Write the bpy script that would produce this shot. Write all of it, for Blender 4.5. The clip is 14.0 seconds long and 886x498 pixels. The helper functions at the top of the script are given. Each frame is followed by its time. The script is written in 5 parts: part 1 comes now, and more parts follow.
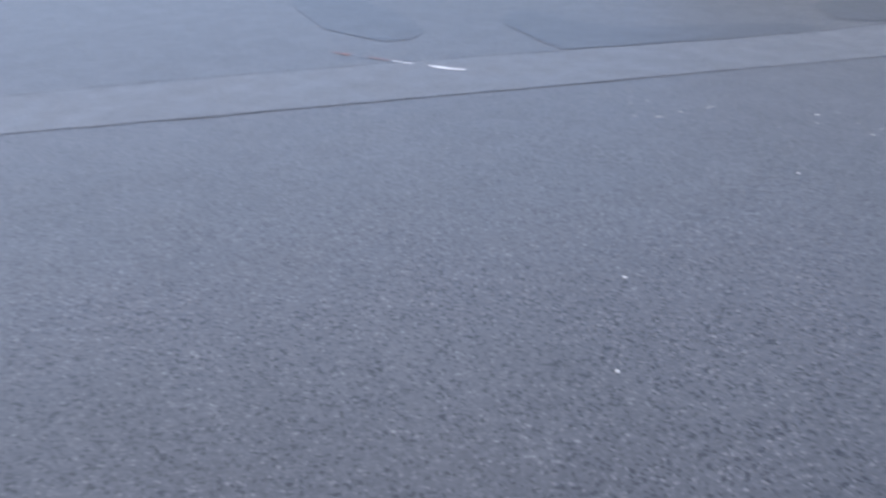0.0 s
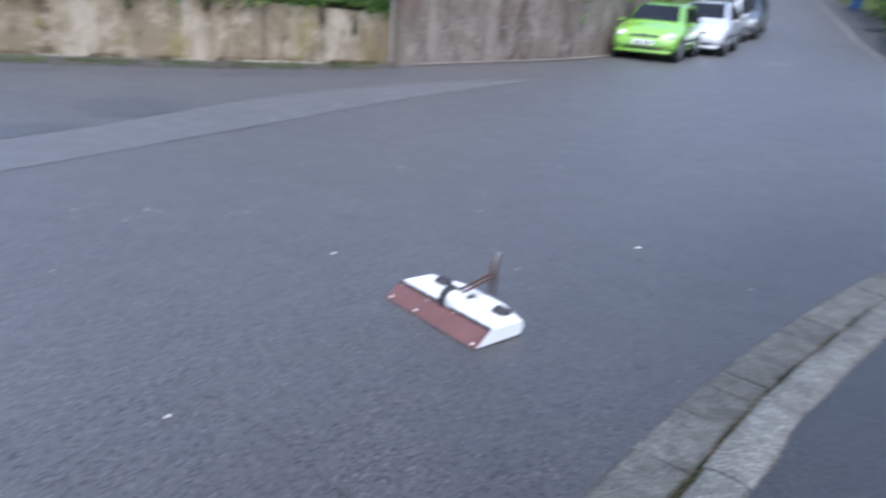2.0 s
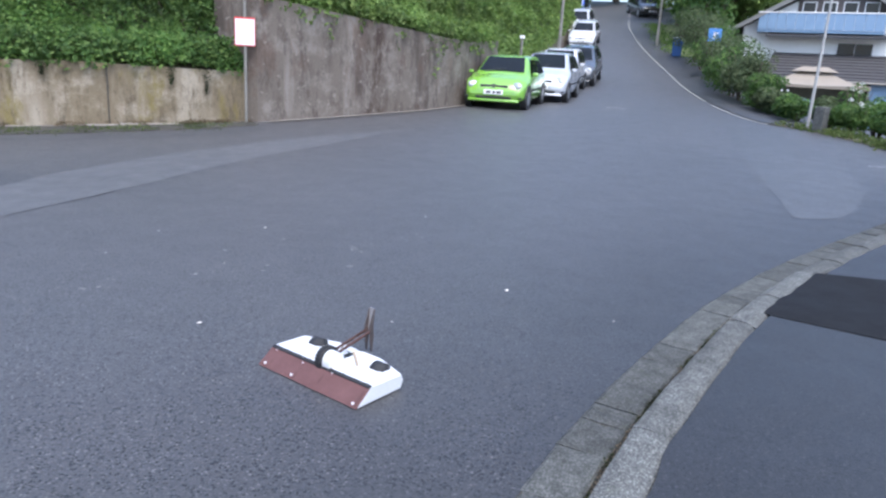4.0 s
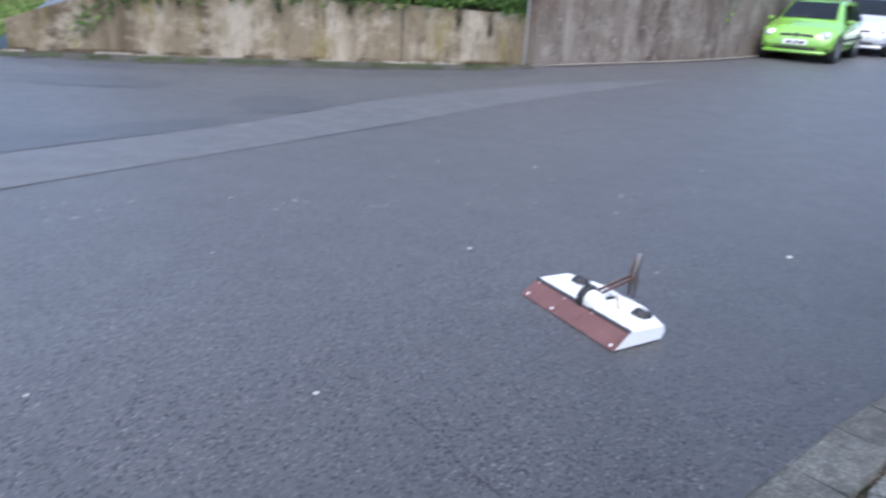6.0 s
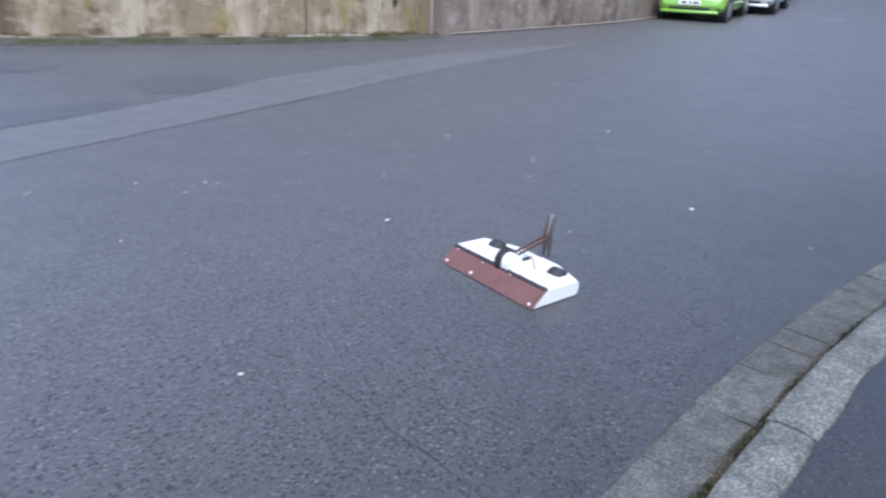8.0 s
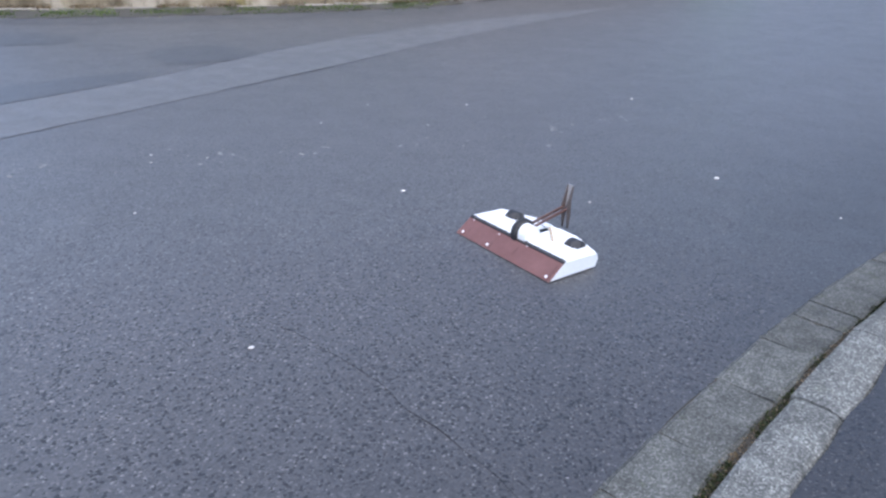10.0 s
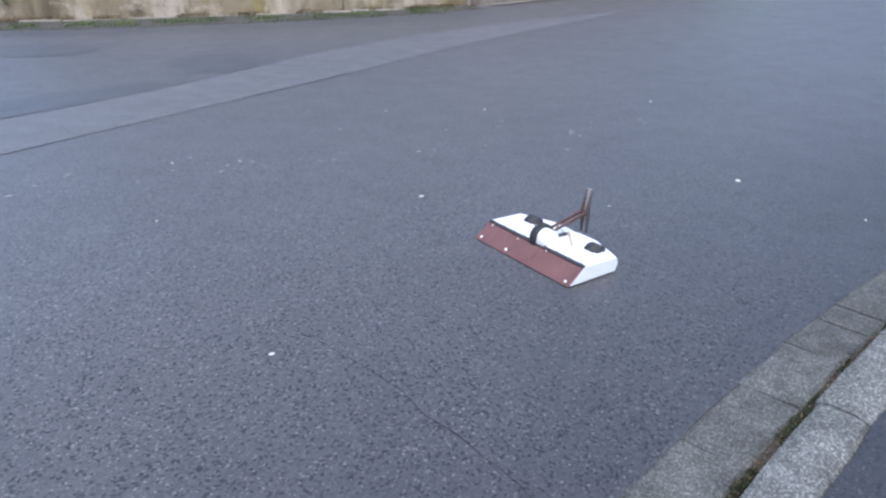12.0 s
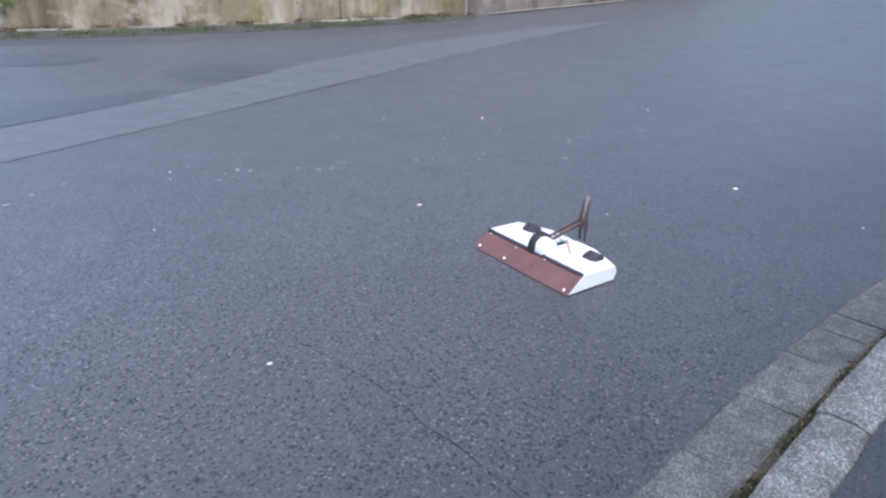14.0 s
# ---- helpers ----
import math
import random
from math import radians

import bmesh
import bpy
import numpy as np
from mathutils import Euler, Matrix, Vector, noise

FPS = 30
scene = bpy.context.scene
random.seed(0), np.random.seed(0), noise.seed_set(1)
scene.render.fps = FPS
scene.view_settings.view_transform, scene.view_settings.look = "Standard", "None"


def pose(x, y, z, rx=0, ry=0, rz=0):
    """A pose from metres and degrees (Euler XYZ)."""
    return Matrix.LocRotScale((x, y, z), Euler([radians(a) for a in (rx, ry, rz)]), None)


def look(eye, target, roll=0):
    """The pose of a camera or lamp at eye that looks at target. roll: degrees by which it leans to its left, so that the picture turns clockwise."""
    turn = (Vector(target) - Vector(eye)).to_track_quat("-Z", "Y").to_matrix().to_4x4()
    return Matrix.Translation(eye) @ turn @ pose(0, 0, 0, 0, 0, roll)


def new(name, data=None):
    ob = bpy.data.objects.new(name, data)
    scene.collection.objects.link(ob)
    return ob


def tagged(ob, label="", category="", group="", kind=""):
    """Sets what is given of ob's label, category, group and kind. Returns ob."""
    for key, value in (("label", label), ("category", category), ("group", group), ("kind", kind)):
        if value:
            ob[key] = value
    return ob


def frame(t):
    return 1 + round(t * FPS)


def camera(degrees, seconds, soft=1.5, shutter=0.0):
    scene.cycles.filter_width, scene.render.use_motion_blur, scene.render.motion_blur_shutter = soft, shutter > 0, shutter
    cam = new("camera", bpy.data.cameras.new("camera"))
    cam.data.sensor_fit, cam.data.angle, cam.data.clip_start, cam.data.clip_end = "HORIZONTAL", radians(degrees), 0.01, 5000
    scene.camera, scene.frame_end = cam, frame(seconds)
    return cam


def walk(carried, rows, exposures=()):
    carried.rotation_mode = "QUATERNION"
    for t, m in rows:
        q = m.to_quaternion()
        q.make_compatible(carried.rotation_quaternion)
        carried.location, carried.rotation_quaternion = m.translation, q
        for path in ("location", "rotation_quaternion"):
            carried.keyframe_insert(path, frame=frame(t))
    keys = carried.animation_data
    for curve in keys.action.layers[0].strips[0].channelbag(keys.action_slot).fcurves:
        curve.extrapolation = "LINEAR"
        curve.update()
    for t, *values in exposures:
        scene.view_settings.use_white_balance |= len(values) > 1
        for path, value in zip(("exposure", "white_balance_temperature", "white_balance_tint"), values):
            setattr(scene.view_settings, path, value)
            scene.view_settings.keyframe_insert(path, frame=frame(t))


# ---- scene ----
cam = camera(64.1, 14.0, soft=2.4, shutter=0.5)
EXPOSURE, KELVIN, TINT = 1.8, 5720, 10
PATH = [
    (0, (-0.278, 0.072, 1.458), (-1.58, 1.265, 0.517), -1.5),
    (0.5, (-0.226, 0.102, 1.413), (-1.364, 1.419, 0.428), 0.6),
    (1, (-0.106, 0.129, 1.416), (-1.221, 1.467, 0.434), -1.9),
    (1.5, (0.012, 0.174, 1.417), (-0.654, 1.812, 0.481), 1.9),
    (1.8, (0.12, 0.196, 1.478), (0.023, 2.05, 0.734), 3.8),
    (2, (0.193, 0.212, 1.519), (0.356, 2.09, 0.853), 4.6),
    (2.5, (0.199, 0.226, 1.507), (0.7, 2.088, 0.975), 4.5),
    (2.7, (0.213, 0.22, 1.522), (0.786, 2.068, 1.012), 4.3),
    (4.8, (0.176, 0.215, 1.546), (0.606, 2.097, 1.026), 2.4),
    (5, (0.189, 0.243, 1.509), (0.559, 2.132, 0.973), 3.2),
    (5.5, (0.162, 0.24, 1.482), (0.361, 2.133, 0.868), 3.2),
    (6, (0.107, 0.188, 1.485), (-0.071, 2.06, 0.802), 3.6),
    (6.5, (0.096, 0.152, 1.474), (-0.22, 1.968, 0.699), 2.2),
    (7, (0.07, 0.114, 1.484), (-0.296, 1.909, 0.682), 1.2),
    (7.5, (0.107, 0.123, 1.495), (-0.027, 1.972, 0.746), 1.7),
    (8, (0.126, 0.155, 1.486), (0.174, 2.011, 0.741), 2.3),
    (8.2, (0.126, 0.19, 1.468), (0.241, 2.04, 0.718), 3.2),
    (10.5, (0.172, 0.229, 1.46), (0.122, 2.047, 0.627), 0.6),
    (11, (0.169, 0.236, 1.462), (0.107, 2.051, 0.623), 0.1),
    (11.5, (0.158, 0.235, 1.464), (0.098, 2.052, 0.631), 0.5),
    (12, (0.168, 0.227, 1.464), (0.099, 2.054, 0.653), 0.3),
    (12.5, (0.167, 0.227, 1.466), (0.098, 2.059, 0.667), 0.4),
    (13, (0.166, 0.234, 1.463), (0.099, 2.068, 0.668), 0.4),
    (13.5, (0.161, 0.239, 1.466), (0.1, 2.073, 0.672), 0.5),
    (14, (0.163, 0.233, 1.465), (0.101, 2.069, 0.675), 0.3),
]
walk(cam, [(t, look(eye, target, roll)) for t, eye, target, roll in PATH],
     exposures=[(0, EXPOSURE, KELVIN, TINT), (14, EXPOSURE, KELVIN, TINT)])

# ---- world and light: soft light of an overcast evening ----
world = bpy.data.worlds.new("overcast_sky")
scene.world = world
world.use_nodes = True
wn, wl = world.node_tree.nodes, world.node_tree.links
sky = wn.new("ShaderNodeTexSky")
sky.sky_type, sky.sun_disc = "NISHITA", False
sky.sun_elevation, sky.sun_rotation = radians(63), radians(182)
sky.air_density, sky.dust_density, sky.ozone_density = 1.0, 4.0, 1.0
wl.new(sky.outputs[0], wn["Background"].inputs[0])
wn["Background"].inputs[1].default_value = 0.12
sun = new("sun", bpy.data.lights.new("sun", "SUN"))
sun.data.energy, sun.data.angle, sun.data.color = 0.5, radians(40), (1.0, 0.96, 0.9)
sun.matrix_world = look((-0.2, -3.0, 12), (0, 2, 0))

# ---- relief of the place: level junction, then a street climbing along (0.5, 0.866) ----
KV = [-500, 8, 13.3, 19.4, 24, 28, 31.7, 35, 39, 43, 47, 60, 75, 95, 130, 900]
KZ = [0, 0, .2, .42, .56, .76, 1.0, 1.45, 2.1, 2.75, 3.5, 6.0, 8.2, 9.8, 10.5, 10.5]
_raw = np.interp(np.arange(-10, 141, 0.5), KV, KZ)
_soft = np.convolve(np.pad(_raw, 4, mode="edge"), np.ones(9) / 9, mode="valid")
PV = np.concatenate([[-500], np.arange(-10, 141, 0.5), [900]])
PZ = np.concatenate([[0], _soft, [_soft[-1]]])
PZ = np.where(PV < 7, 0, PZ)
UX, UY = 0.5, 0.8660254


def ease(t):
    t = min(max(t, 0.0), 1.0)
    return t * t * (3 - 2 * t)


def g(x, y):
    """Height of the ground: the street's profile, falling away to lower gardens on its right."""
    v, w = UX * x + UY * y, UY * x - UX * y
    z = float(np.interp(v, PV, PZ))
    k = ease((w - 5.0) / 2.6) * ease((v - 18.0) / 3.5)
    return z * (1 - k) - 0.6 * k


# ---- mesh helpers ----
def part(name, bm, material, parent=None, label="", smooth=False):
    me = bpy.data.meshes.new(name)
    bm.normal_update()
    bm.to_mesh(me)
    bm.free()
    me.materials.append(material)
    if smooth:
        for p in me.polygons:
            p.use_smooth = True
    ob = new(name, me)
    if parent is not None:
        ob.parent = parent
    if label:
        ob["label"] = label
    return ob


def thing(name, label, category, m=None, group="", kind=""):
    ob = new(name)
    ob.empty_display_size = 0.1
    if m is not None:
        ob.matrix_world = m
    return tagged(ob, label, category, group, kind)


def box(bm, size, m=None, bevel=0.0, seg=1):
    r = bmesh.ops.create_cube(bm, size=1.0, matrix=(m or Matrix()) @ Matrix.Diagonal((*size, 1)))
    if bevel:
        edges = list({e for v in r["verts"] for e in v.link_edges})
        bmesh.ops.bevel(bm, geom=edges, offset=bevel, segments=seg, affect="EDGES", profile=0.5)
    return r["verts"]


def cyl(bm, r1, r2, depth, m=None, seg=20, caps=True):
    return bmesh.ops.create_cone(bm, cap_ends=caps, segments=seg, radius1=r1, radius2=r2, depth=depth, matrix=m or Matrix())["verts"]


def prism(bm, outline, a, b, axis="y"):
    """Extrudes an outline of (u, w) pairs from a to b; u, w are (x, z) for y, (y, z) for x, (x, y) for z."""
    place = {"y": lambda u, w, s: (u, s, w), "x": lambda u, w, s: (s, u, w), "z": lambda u, w, s: (u, w, s)}[axis]
    lo = [bm.verts.new(place(u, w, a)) for u, w in outline]
    hi = [bm.verts.new(place(u, w, b)) for u, w in outline]
    n = len(outline)
    faces = [bm.faces.new(lo[::-1]), bm.faces.new(hi)]
    faces += [bm.faces.new((lo[i], lo[(i + 1) % n], hi[(i + 1) % n], hi[i])) for i in range(n)]
    bmesh.ops.recalc_face_normals(bm, faces=faces)
    return lo + hi


def tube(bm, pts, r, seg=10):
    """A round bar along a line of points."""
    pts = [Vector(p) for p in pts]
    rings = []
    for i, p in enumerate(pts):
        d = (pts[min(i + 1, len(pts) - 1)] - pts[max(i - 1, 0)]).normalized()
        side = d.cross(Vector((0, 0, 1)) if abs(d.z) < 0.9 else Vector((1, 0, 0))).normalized()
        up = side.cross(d)
        rad = r[i] if isinstance(r, (list, tuple)) else r
        rings.append([bm.verts.new(p + rad * (math.cos(2 * math.pi * k / seg) * side + math.sin(2 * math.pi * k / seg) * up)) for k in range(seg)])
    for a, b in zip(rings, rings[1:]):
        for k in range(seg):
            bm.faces.new((a[k], a[(k + 1) % seg], b[(k + 1) % seg], b[k]))
    bm.faces.new(rings[0][::-1])
    bm.faces.new(rings[-1])
    bmesh.ops.recalc_face_normals(bm, faces=bm.faces[:])


def loft(bm, rings, closed=True, caps=True):
    vs = [[bm.verts.new(p) for p in ring] for ring in rings]
    n = len(vs[0])
    for a, b in zip(vs, vs[1:]):
        for k in range(n if closed else n - 1):
            bm.faces.new((a[k], a[(k + 1) % n], b[(k + 1) % n], b[k]))
    if caps:
        bm.faces.new(vs[0][::-1])
        bm.faces.new(vs[-1])
    bmesh.ops.recalc_face_normals(bm, faces=bm.faces[:])
    return vs


def line_at(pts, s):
    """The point and the heading at the length s along a line of (x, y) points; it runs on straight past both ends."""
    for (ax, ay), (bx, by) in zip(pts, pts[1:]):
        d = math.hypot(bx - ax, by - ay)
        if s <= d or (bx, by) == tuple(pts[-1]):
            k = s / d
            return Vector((ax + (bx - ax) * k, ay + (by - ay) * k)), math.atan2(by - ay, bx - ax)
        s -= d


def smooth_line(pts, step):
    """Points every step metres along a rounded line through the given ones."""
    pts = [Vector(p) for p in pts]
    out = []
    for i in range(len(pts) - 1):
        p0, p1, p2, p3 = pts[max(i - 1, 0)], pts[i], pts[i + 1], pts[min(i + 2, len(pts) - 1)]
        n = max(1, round((p2 - p1).length / step))
        for k in range(n):
            t = k / n
            out.append(0.5 * ((2 * p1) + (p2 - p0) * t + (2 * p0 - 5 * p1 + 4 * p2 - p3) * t * t + (3 * p1 - p0 - 3 * p2 + p3) * t ** 3))
    return out + [pts[-1]]


def ribbon(bm, left, right, lift, across=6, wobble=0.0):
    """A sheet between two lines of the same count of points, lying on the relief."""
    rows = []
    for a, b in zip(left, right):
        rows.append([])
        for k in range(across + 1):
            q = a.lerp(b, k / across)
            if k in (0, across) and wobble:
                q = q + Vector((noise.noise((q.x * 3, q.y * 3, k)), noise.noise((q.y * 3, q.x * 3, k + 9)))) * wobble
            rows[-1].append(bm.verts.new((q.x, q.y, g(q.x, q.y) + lift)))
    for a, b in zip(rows, rows[1:]):
        for k in range(across):
            f = bm.faces.new((a[k], a[k + 1], b[k + 1], b[k]))
            f.normal_update()
            if f.normal.z < 0:
                f.normal_flip()


def blob(bm, outline, lift, rings=6, wobble=0.05, centre=None):
    """A patch with a closed, rounded outline, lying on the relief."""
    pts = smooth_line(list(outline) + [outline[0]], 0.25)[:-1]
    c = Vector(centre) if centre else sum(pts, Vector((0, 0))) / len(pts)
    pts = [p + Vector((noise.noise((p.x * 2.5, p.y * 2.5, 3)), noise.noise((p.y * 2.5, p.x * 2.5, 7)))) * wobble for p in pts]
    mid = bm.verts.new((c.x, c.y, g(c.x, c.y) + lift))
    last = None
    for r in range(1, rings + 1):
        ring = []
        for p in pts:
            q = c.lerp(p, r / rings)
            ring.append(bm.verts.new((q.x, q.y, g(q.x, q.y) + lift)))
        for k in range(len(ring)):
            j = (k + 1) % len(ring)
            bm.faces.new((mid, ring[k], ring[j]) if last is None else (last[k], ring[k], ring[j], last[j]))
        last = ring
    bmesh.ops.recalc_face_normals(bm, faces=bm.faces[:])
    if sum(f.normal.z for f in bm.faces) < 0:
        bmesh.ops.reverse_faces(bm, faces=bm.faces[:])


def leaves(name, points, normals, size, material, parent=None, seed=1, tilt=0.7):
    """Many small folded leaves at the given points, as one mesh."""
    rng = np.random.default_rng(seed)
    n = len(points)
    nor = normals + rng.normal(0, tilt, (n, 3))
    nor /= np.linalg.norm(nor, axis=1)[:, None] + 1e-9
    a = np.cross(nor, rng.normal(0, 1, (n, 3)))
    a /= np.linalg.norm(a, axis=1)[:, None] + 1e-9
    b = np.cross(nor, a)
    s = (size * rng.uniform(0.55, 1.35, n))[:, None]
    v = np.stack([points - a * s, points + b * s * 0.5 + nor * s * 0.18, points + a * s, points - b * s * 0.5 + nor * s * 0.18], 1).reshape(-1, 3)
    i = np.arange(n) * 4
    f = np.concatenate([np.stack([i, i + 1, i + 2], 1), np.stack([i, i + 2, i + 3], 1)])
    me = bpy.data.meshes.new(name)
    me.from_pydata(v.tolist(), [], f.tolist())
    me.materials.append(material)
    ob = new(name, me)
    if parent is not None:
        ob.parent = parent
    return ob


# ---- materials ----
class Mat:
    """A node material put together step by step."""

    def __init__(self, name, rough=0.8, metal=0.0, spec=0.5):
        self.m = bpy.data.materials.new(name)
        self.m.use_nodes = True
        self.t = self.m.node_tree
        self.b = self.t.nodes["Principled BSDF"]
        self.b.inputs["Roughness"].default_value = rough
        self.b.inputs["Metallic"].default_value = metal
        self.b.inputs["Specular IOR Level"].default_value = spec
        self.co = self.t.nodes.new("ShaderNodeTexCoord").outputs["Object"]

    def n(self, kind, **sets):
        node = self.t.nodes.new(kind)
        for key, value in sets.items():
            node.inputs[key].default_value = value
        return node

    def link(self, a, b):
        self.t.links.new(a, b)

    def scaled(self, s):
        m = self.n("ShaderNodeMapping", Scale=s)
        self.link(self.co, m.inputs["Vector"])
        return m.outputs[0]

    def noise(self, scale, detail=4.0, rough=0.6, stretch=(1, 1, 1)):
        t = self.n("ShaderNodeTexNoise", Scale=scale, Detail=detail, Roughness=rough)
        self.link(self.scaled(stretch), t.inputs["Vector"])
        return t.outputs["Fac"]

    def cells(self, scale):
        t = self.n("ShaderNodeTexVoronoi", Scale=scale)
        self.link(self.co, t.inputs["Vector"])
        return t

    def ramp(self, fac, stops):
        r = self.n("ShaderNodeValToRGB")
        while len(r.color_ramp.elements) < len(stops):
            r.color_ramp.elements.new(0.5)
        for e, (p, c) in zip(r.color_ramp.elements, stops):
            e.position = p
            e.color = (*c, 1) if isinstance(c, (tuple, list)) else (c, c, c, 1)
        self.link(fac, r.inputs[0])
        return r.outputs[0]

    def mix(self, fac, a, b, mode="MIX"):
        x = self.t.nodes.new("ShaderNodeMix")
        x.data_type, x.blend_type = "RGBA", mode
        for value, slot in ((fac, 0), (a, 6), (b, 7)):
            if hasattr(value, "is_linked"):
                self.link(value, x.inputs[slot])
            else:
                x.inputs[slot].default_value = value if slot == 0 else ((*value, 1) if isinstance(value, tuple) else (value, value, value, 1))
        return x.outputs[2]

    def color(self, out):
        if hasattr(out, "is_linked"):
            self.link(out, self.b.inputs["Base Color"])
        else:
            self.b.inputs["Base Color"].default_value = (*out, 1)
        return self

    def rough(self, out):
        self.link(out, self.b.inputs["Roughness"])
        return self

    def bump(self, height, strength=0.5, distance=0.01):
        n = self.n("ShaderNodeBump", Strength=strength, Distance=distance)
        self.link(height, n.inputs["Height"])
        self.link(n.outputs[0], self.b.inputs["Normal"])
        return self

    def island(self):
        return self.t.nodes.new("ShaderNodeNewGeometry").outputs["Random Per Island"]

    def each(self):
        return self.t.nodes.new("ShaderNodeObjectInfo").outputs["Random"]


def asphalt(name, dark, light, fleck, grain=1.0, blotch=0.35, sheen=(0.45, 0.51), edge_and_sheen=False, spec=0.5):
    """Worn asphalt: chippings in a dark binder, open pits, bright chips, scuffs and broad wear; the last switch colours
    it darker by the gutter and paler farther off, for the sky's sheen at low angles.
    """
    k = Mat(name, 0.6, spec=spec)
    chips = k.cells(128.0 * grain)
    mid = tuple((a + b) / 2 for a, b in zip(dark, light))
    tone = k.ramp(chips.outputs["Color"], [(0.15, tuple((a + b) / 2 for a, b in zip(dark, mid))), (0.40, mid), (0.68, tuple((a + b) / 2 for a, b in zip(light, mid))), (0.82, light), (0.93, fleck)])
    c = k.mix(0.45, tone, mid)
    pits = k.cells(98.0 * grain)
    layers = [k.ramp(pits.outputs["Color"], [(0.20, 0.32), (0.28, 1.0)]),
              k.ramp(k.noise(38 * grain, 4, 0.75), [(0.32, 0.80), (0.5, 1.0), (0.68, 1.20)]),
              k.ramp(k.noise(11 * grain, 5, 0.7), [(0.3, 0.95), (0.7, 1.05)]),
              k.ramp(k.noise(2.3, 6, 0.7), [(0.3, 0.965), (0.7, 1.035)]),
              k.ramp(k.noise(blotch, 6, 0.65), [(0.3, 0.93), (0.7, 1.06)])]
    if edge_and_sheen:
        sep = k.n("ShaderNodeSeparateXYZ")
        k.link(k.co, sep.inputs[0])
        across = k.n("ShaderNodeMapRange")
        for slot, value in (("From Min", -9.0), ("From Max", 8.0), ("To Min", 0.0), ("To Max", 1.0)):
            across.inputs[slot].default_value = value
        k.link(sep.outputs[0], across.inputs["Value"])
        edge = k.ramp(across.outputs[0], [((x + 9.0) / 17.0, (y + 8.0) / 16.0) for x, y in ((-9.0, -7.6), (-1.0, 0.0), (0.65, 1.85), (2.2, 3.42), (4.25, 4.95), (8.0, 6.9))])
        back = k.n("ShaderNodeMath")
        back.operation = "MULTIPLY_ADD"
        back.inputs[1].default_value, back.inputs[2].default_value = 16.0, -8.0
        k.link(edge, back.inputs[0])
        off = k.n("ShaderNodeMath")
        off.operation = "SUBTRACT"
        k.link(sep.outputs[1], off.inputs[0])
        k.link(back.outputs[0], off.inputs[1])
        rag = k.n("ShaderNodeMath")
        rag.operation = "MULTIPLY_ADD"
        rag.inputs[1].default_value = 1.6
        k.link(k.noise(1.3, 6, 0.7), rag.inputs[0])
        k.link(off.outputs[0], rag.inputs[2])
        far = k.n("ShaderNodeMapRange")
        for slot, value in (("From Min", 0.6), ("From Max", 7.0), ("To Min", 0.0), ("To Max", 1.0)):
            far.inputs[slot].default_value = value
        k.link(rag.outputs[0], far.inputs["Value"])
        # darker by the gutter; farther off the low-angle sky sheen is put into the colour
        layers.append(k.ramp(far.outputs[0], [(0.0, 0.62), (0.14, 0.79), (0.30, 1.0), (0.45, 1.14), (1.0, 1.32)]))
    for layer in layers:
        c = k.mix(1.0, c, layer, "MULTIPLY")
    spots = k.ramp(k.noise(85, 2, 0.35), [(0.70, 0.0), (0.73, 0.5)])
    c = k.mix(spots, c, fleck)
    scuff = k.ramp(k.noise(8.5, 8, 0.9), [(0.67, 0.0), (0.74, 0.5)])
    c = k.mix(scuff, c, fleck)
    k.color(c)
    k.rough(k.ramp(k.noise(3.1, 4), [(0.3, sheen[0]), (0.7, sheen[1])]))
    h = k.mix(0.5, k.mix(0.6, chips.outputs["Distance"], layers[0]), k.noise(120 * grain, 3, 0.7))
    return k.bump(h, 0.3, 0.005).m


M_ROAD = asphalt("road_asphalt", (0.025, 0.025, 0.0265), (0.080, 0.079, 0.081), (0.20, 0.195, 0.19), edge_and_sheen=True)
M_STRIP = asphalt("smooth_light_asphalt", (0.070, 0.071, 0.074), (0.112, 0.112, 0.115), (0.14, 0.138, 0.135), 1.8, 0.8, (0.46, 0.6))
M_DARK = asphalt("dark_patch_asphalt", (0.036, 0.037, 0.040), (0.084, 0.085, 0.091), (0.11, 0.11, 0.11), 1.3, 0.9)
M_BAND = asphalt("worn_pale_asphalt", (0.040, 0.041, 0.043), (0.093, 0.093, 0.095), (0.21, 0.205, 0.20), 1.2, 0.6)
M_PAVE = asphalt("pavement_asphalt", (0.012, 0.012, 0.013), (0.031, 0.0305, 0.0315), (0.11, 0.105, 0.10), 1.2, 0.6)
M_NEWPAVE = asphalt("fresh_asphalt", (0.005, 0.005, 0.006), (0.011, 0.011, 0.012), (0.03, 0.03, 0.03), 1.2, 0.6, (0.7, 0.85), spec=0.2)


def stone_mat(name, dark, light, speck, grain=260.0, moss=0.0):
    k = Mat(name, 0.85, spec=0.35)
    k.co = k.t.nodes.new("ShaderNodeNewGeometry").outputs["Position"]
    v = k.cells(grain)
    c = k.ramp(v.outputs["Color"], [(0.0, dark), (0.6, light), (1.0, speck)])
    c = k.mix(1.0, c, k.ramp(k.noise(9, 6, 0.7), [(0.3, 0.55), (0.7, 1.22)]), "MULTIPLY")
    c = k.mix(1.0, c, k.ramp(k.each(), [(0.0, 0.78), (1.0, 1.18)]), "MULTIPLY")
    if moss:
        c = k.mix(k.ramp(k.noise(14, 5, 0.7), [(0.58, 0.0), (0.72, moss)]), c, (0.05, 0.06, 0.02))
    k.color(c)
    return k.bump(k.mix(0.6, v.outputs["Distance"], k.noise(60, 5, 0.7)), 0.6, 0.006).m


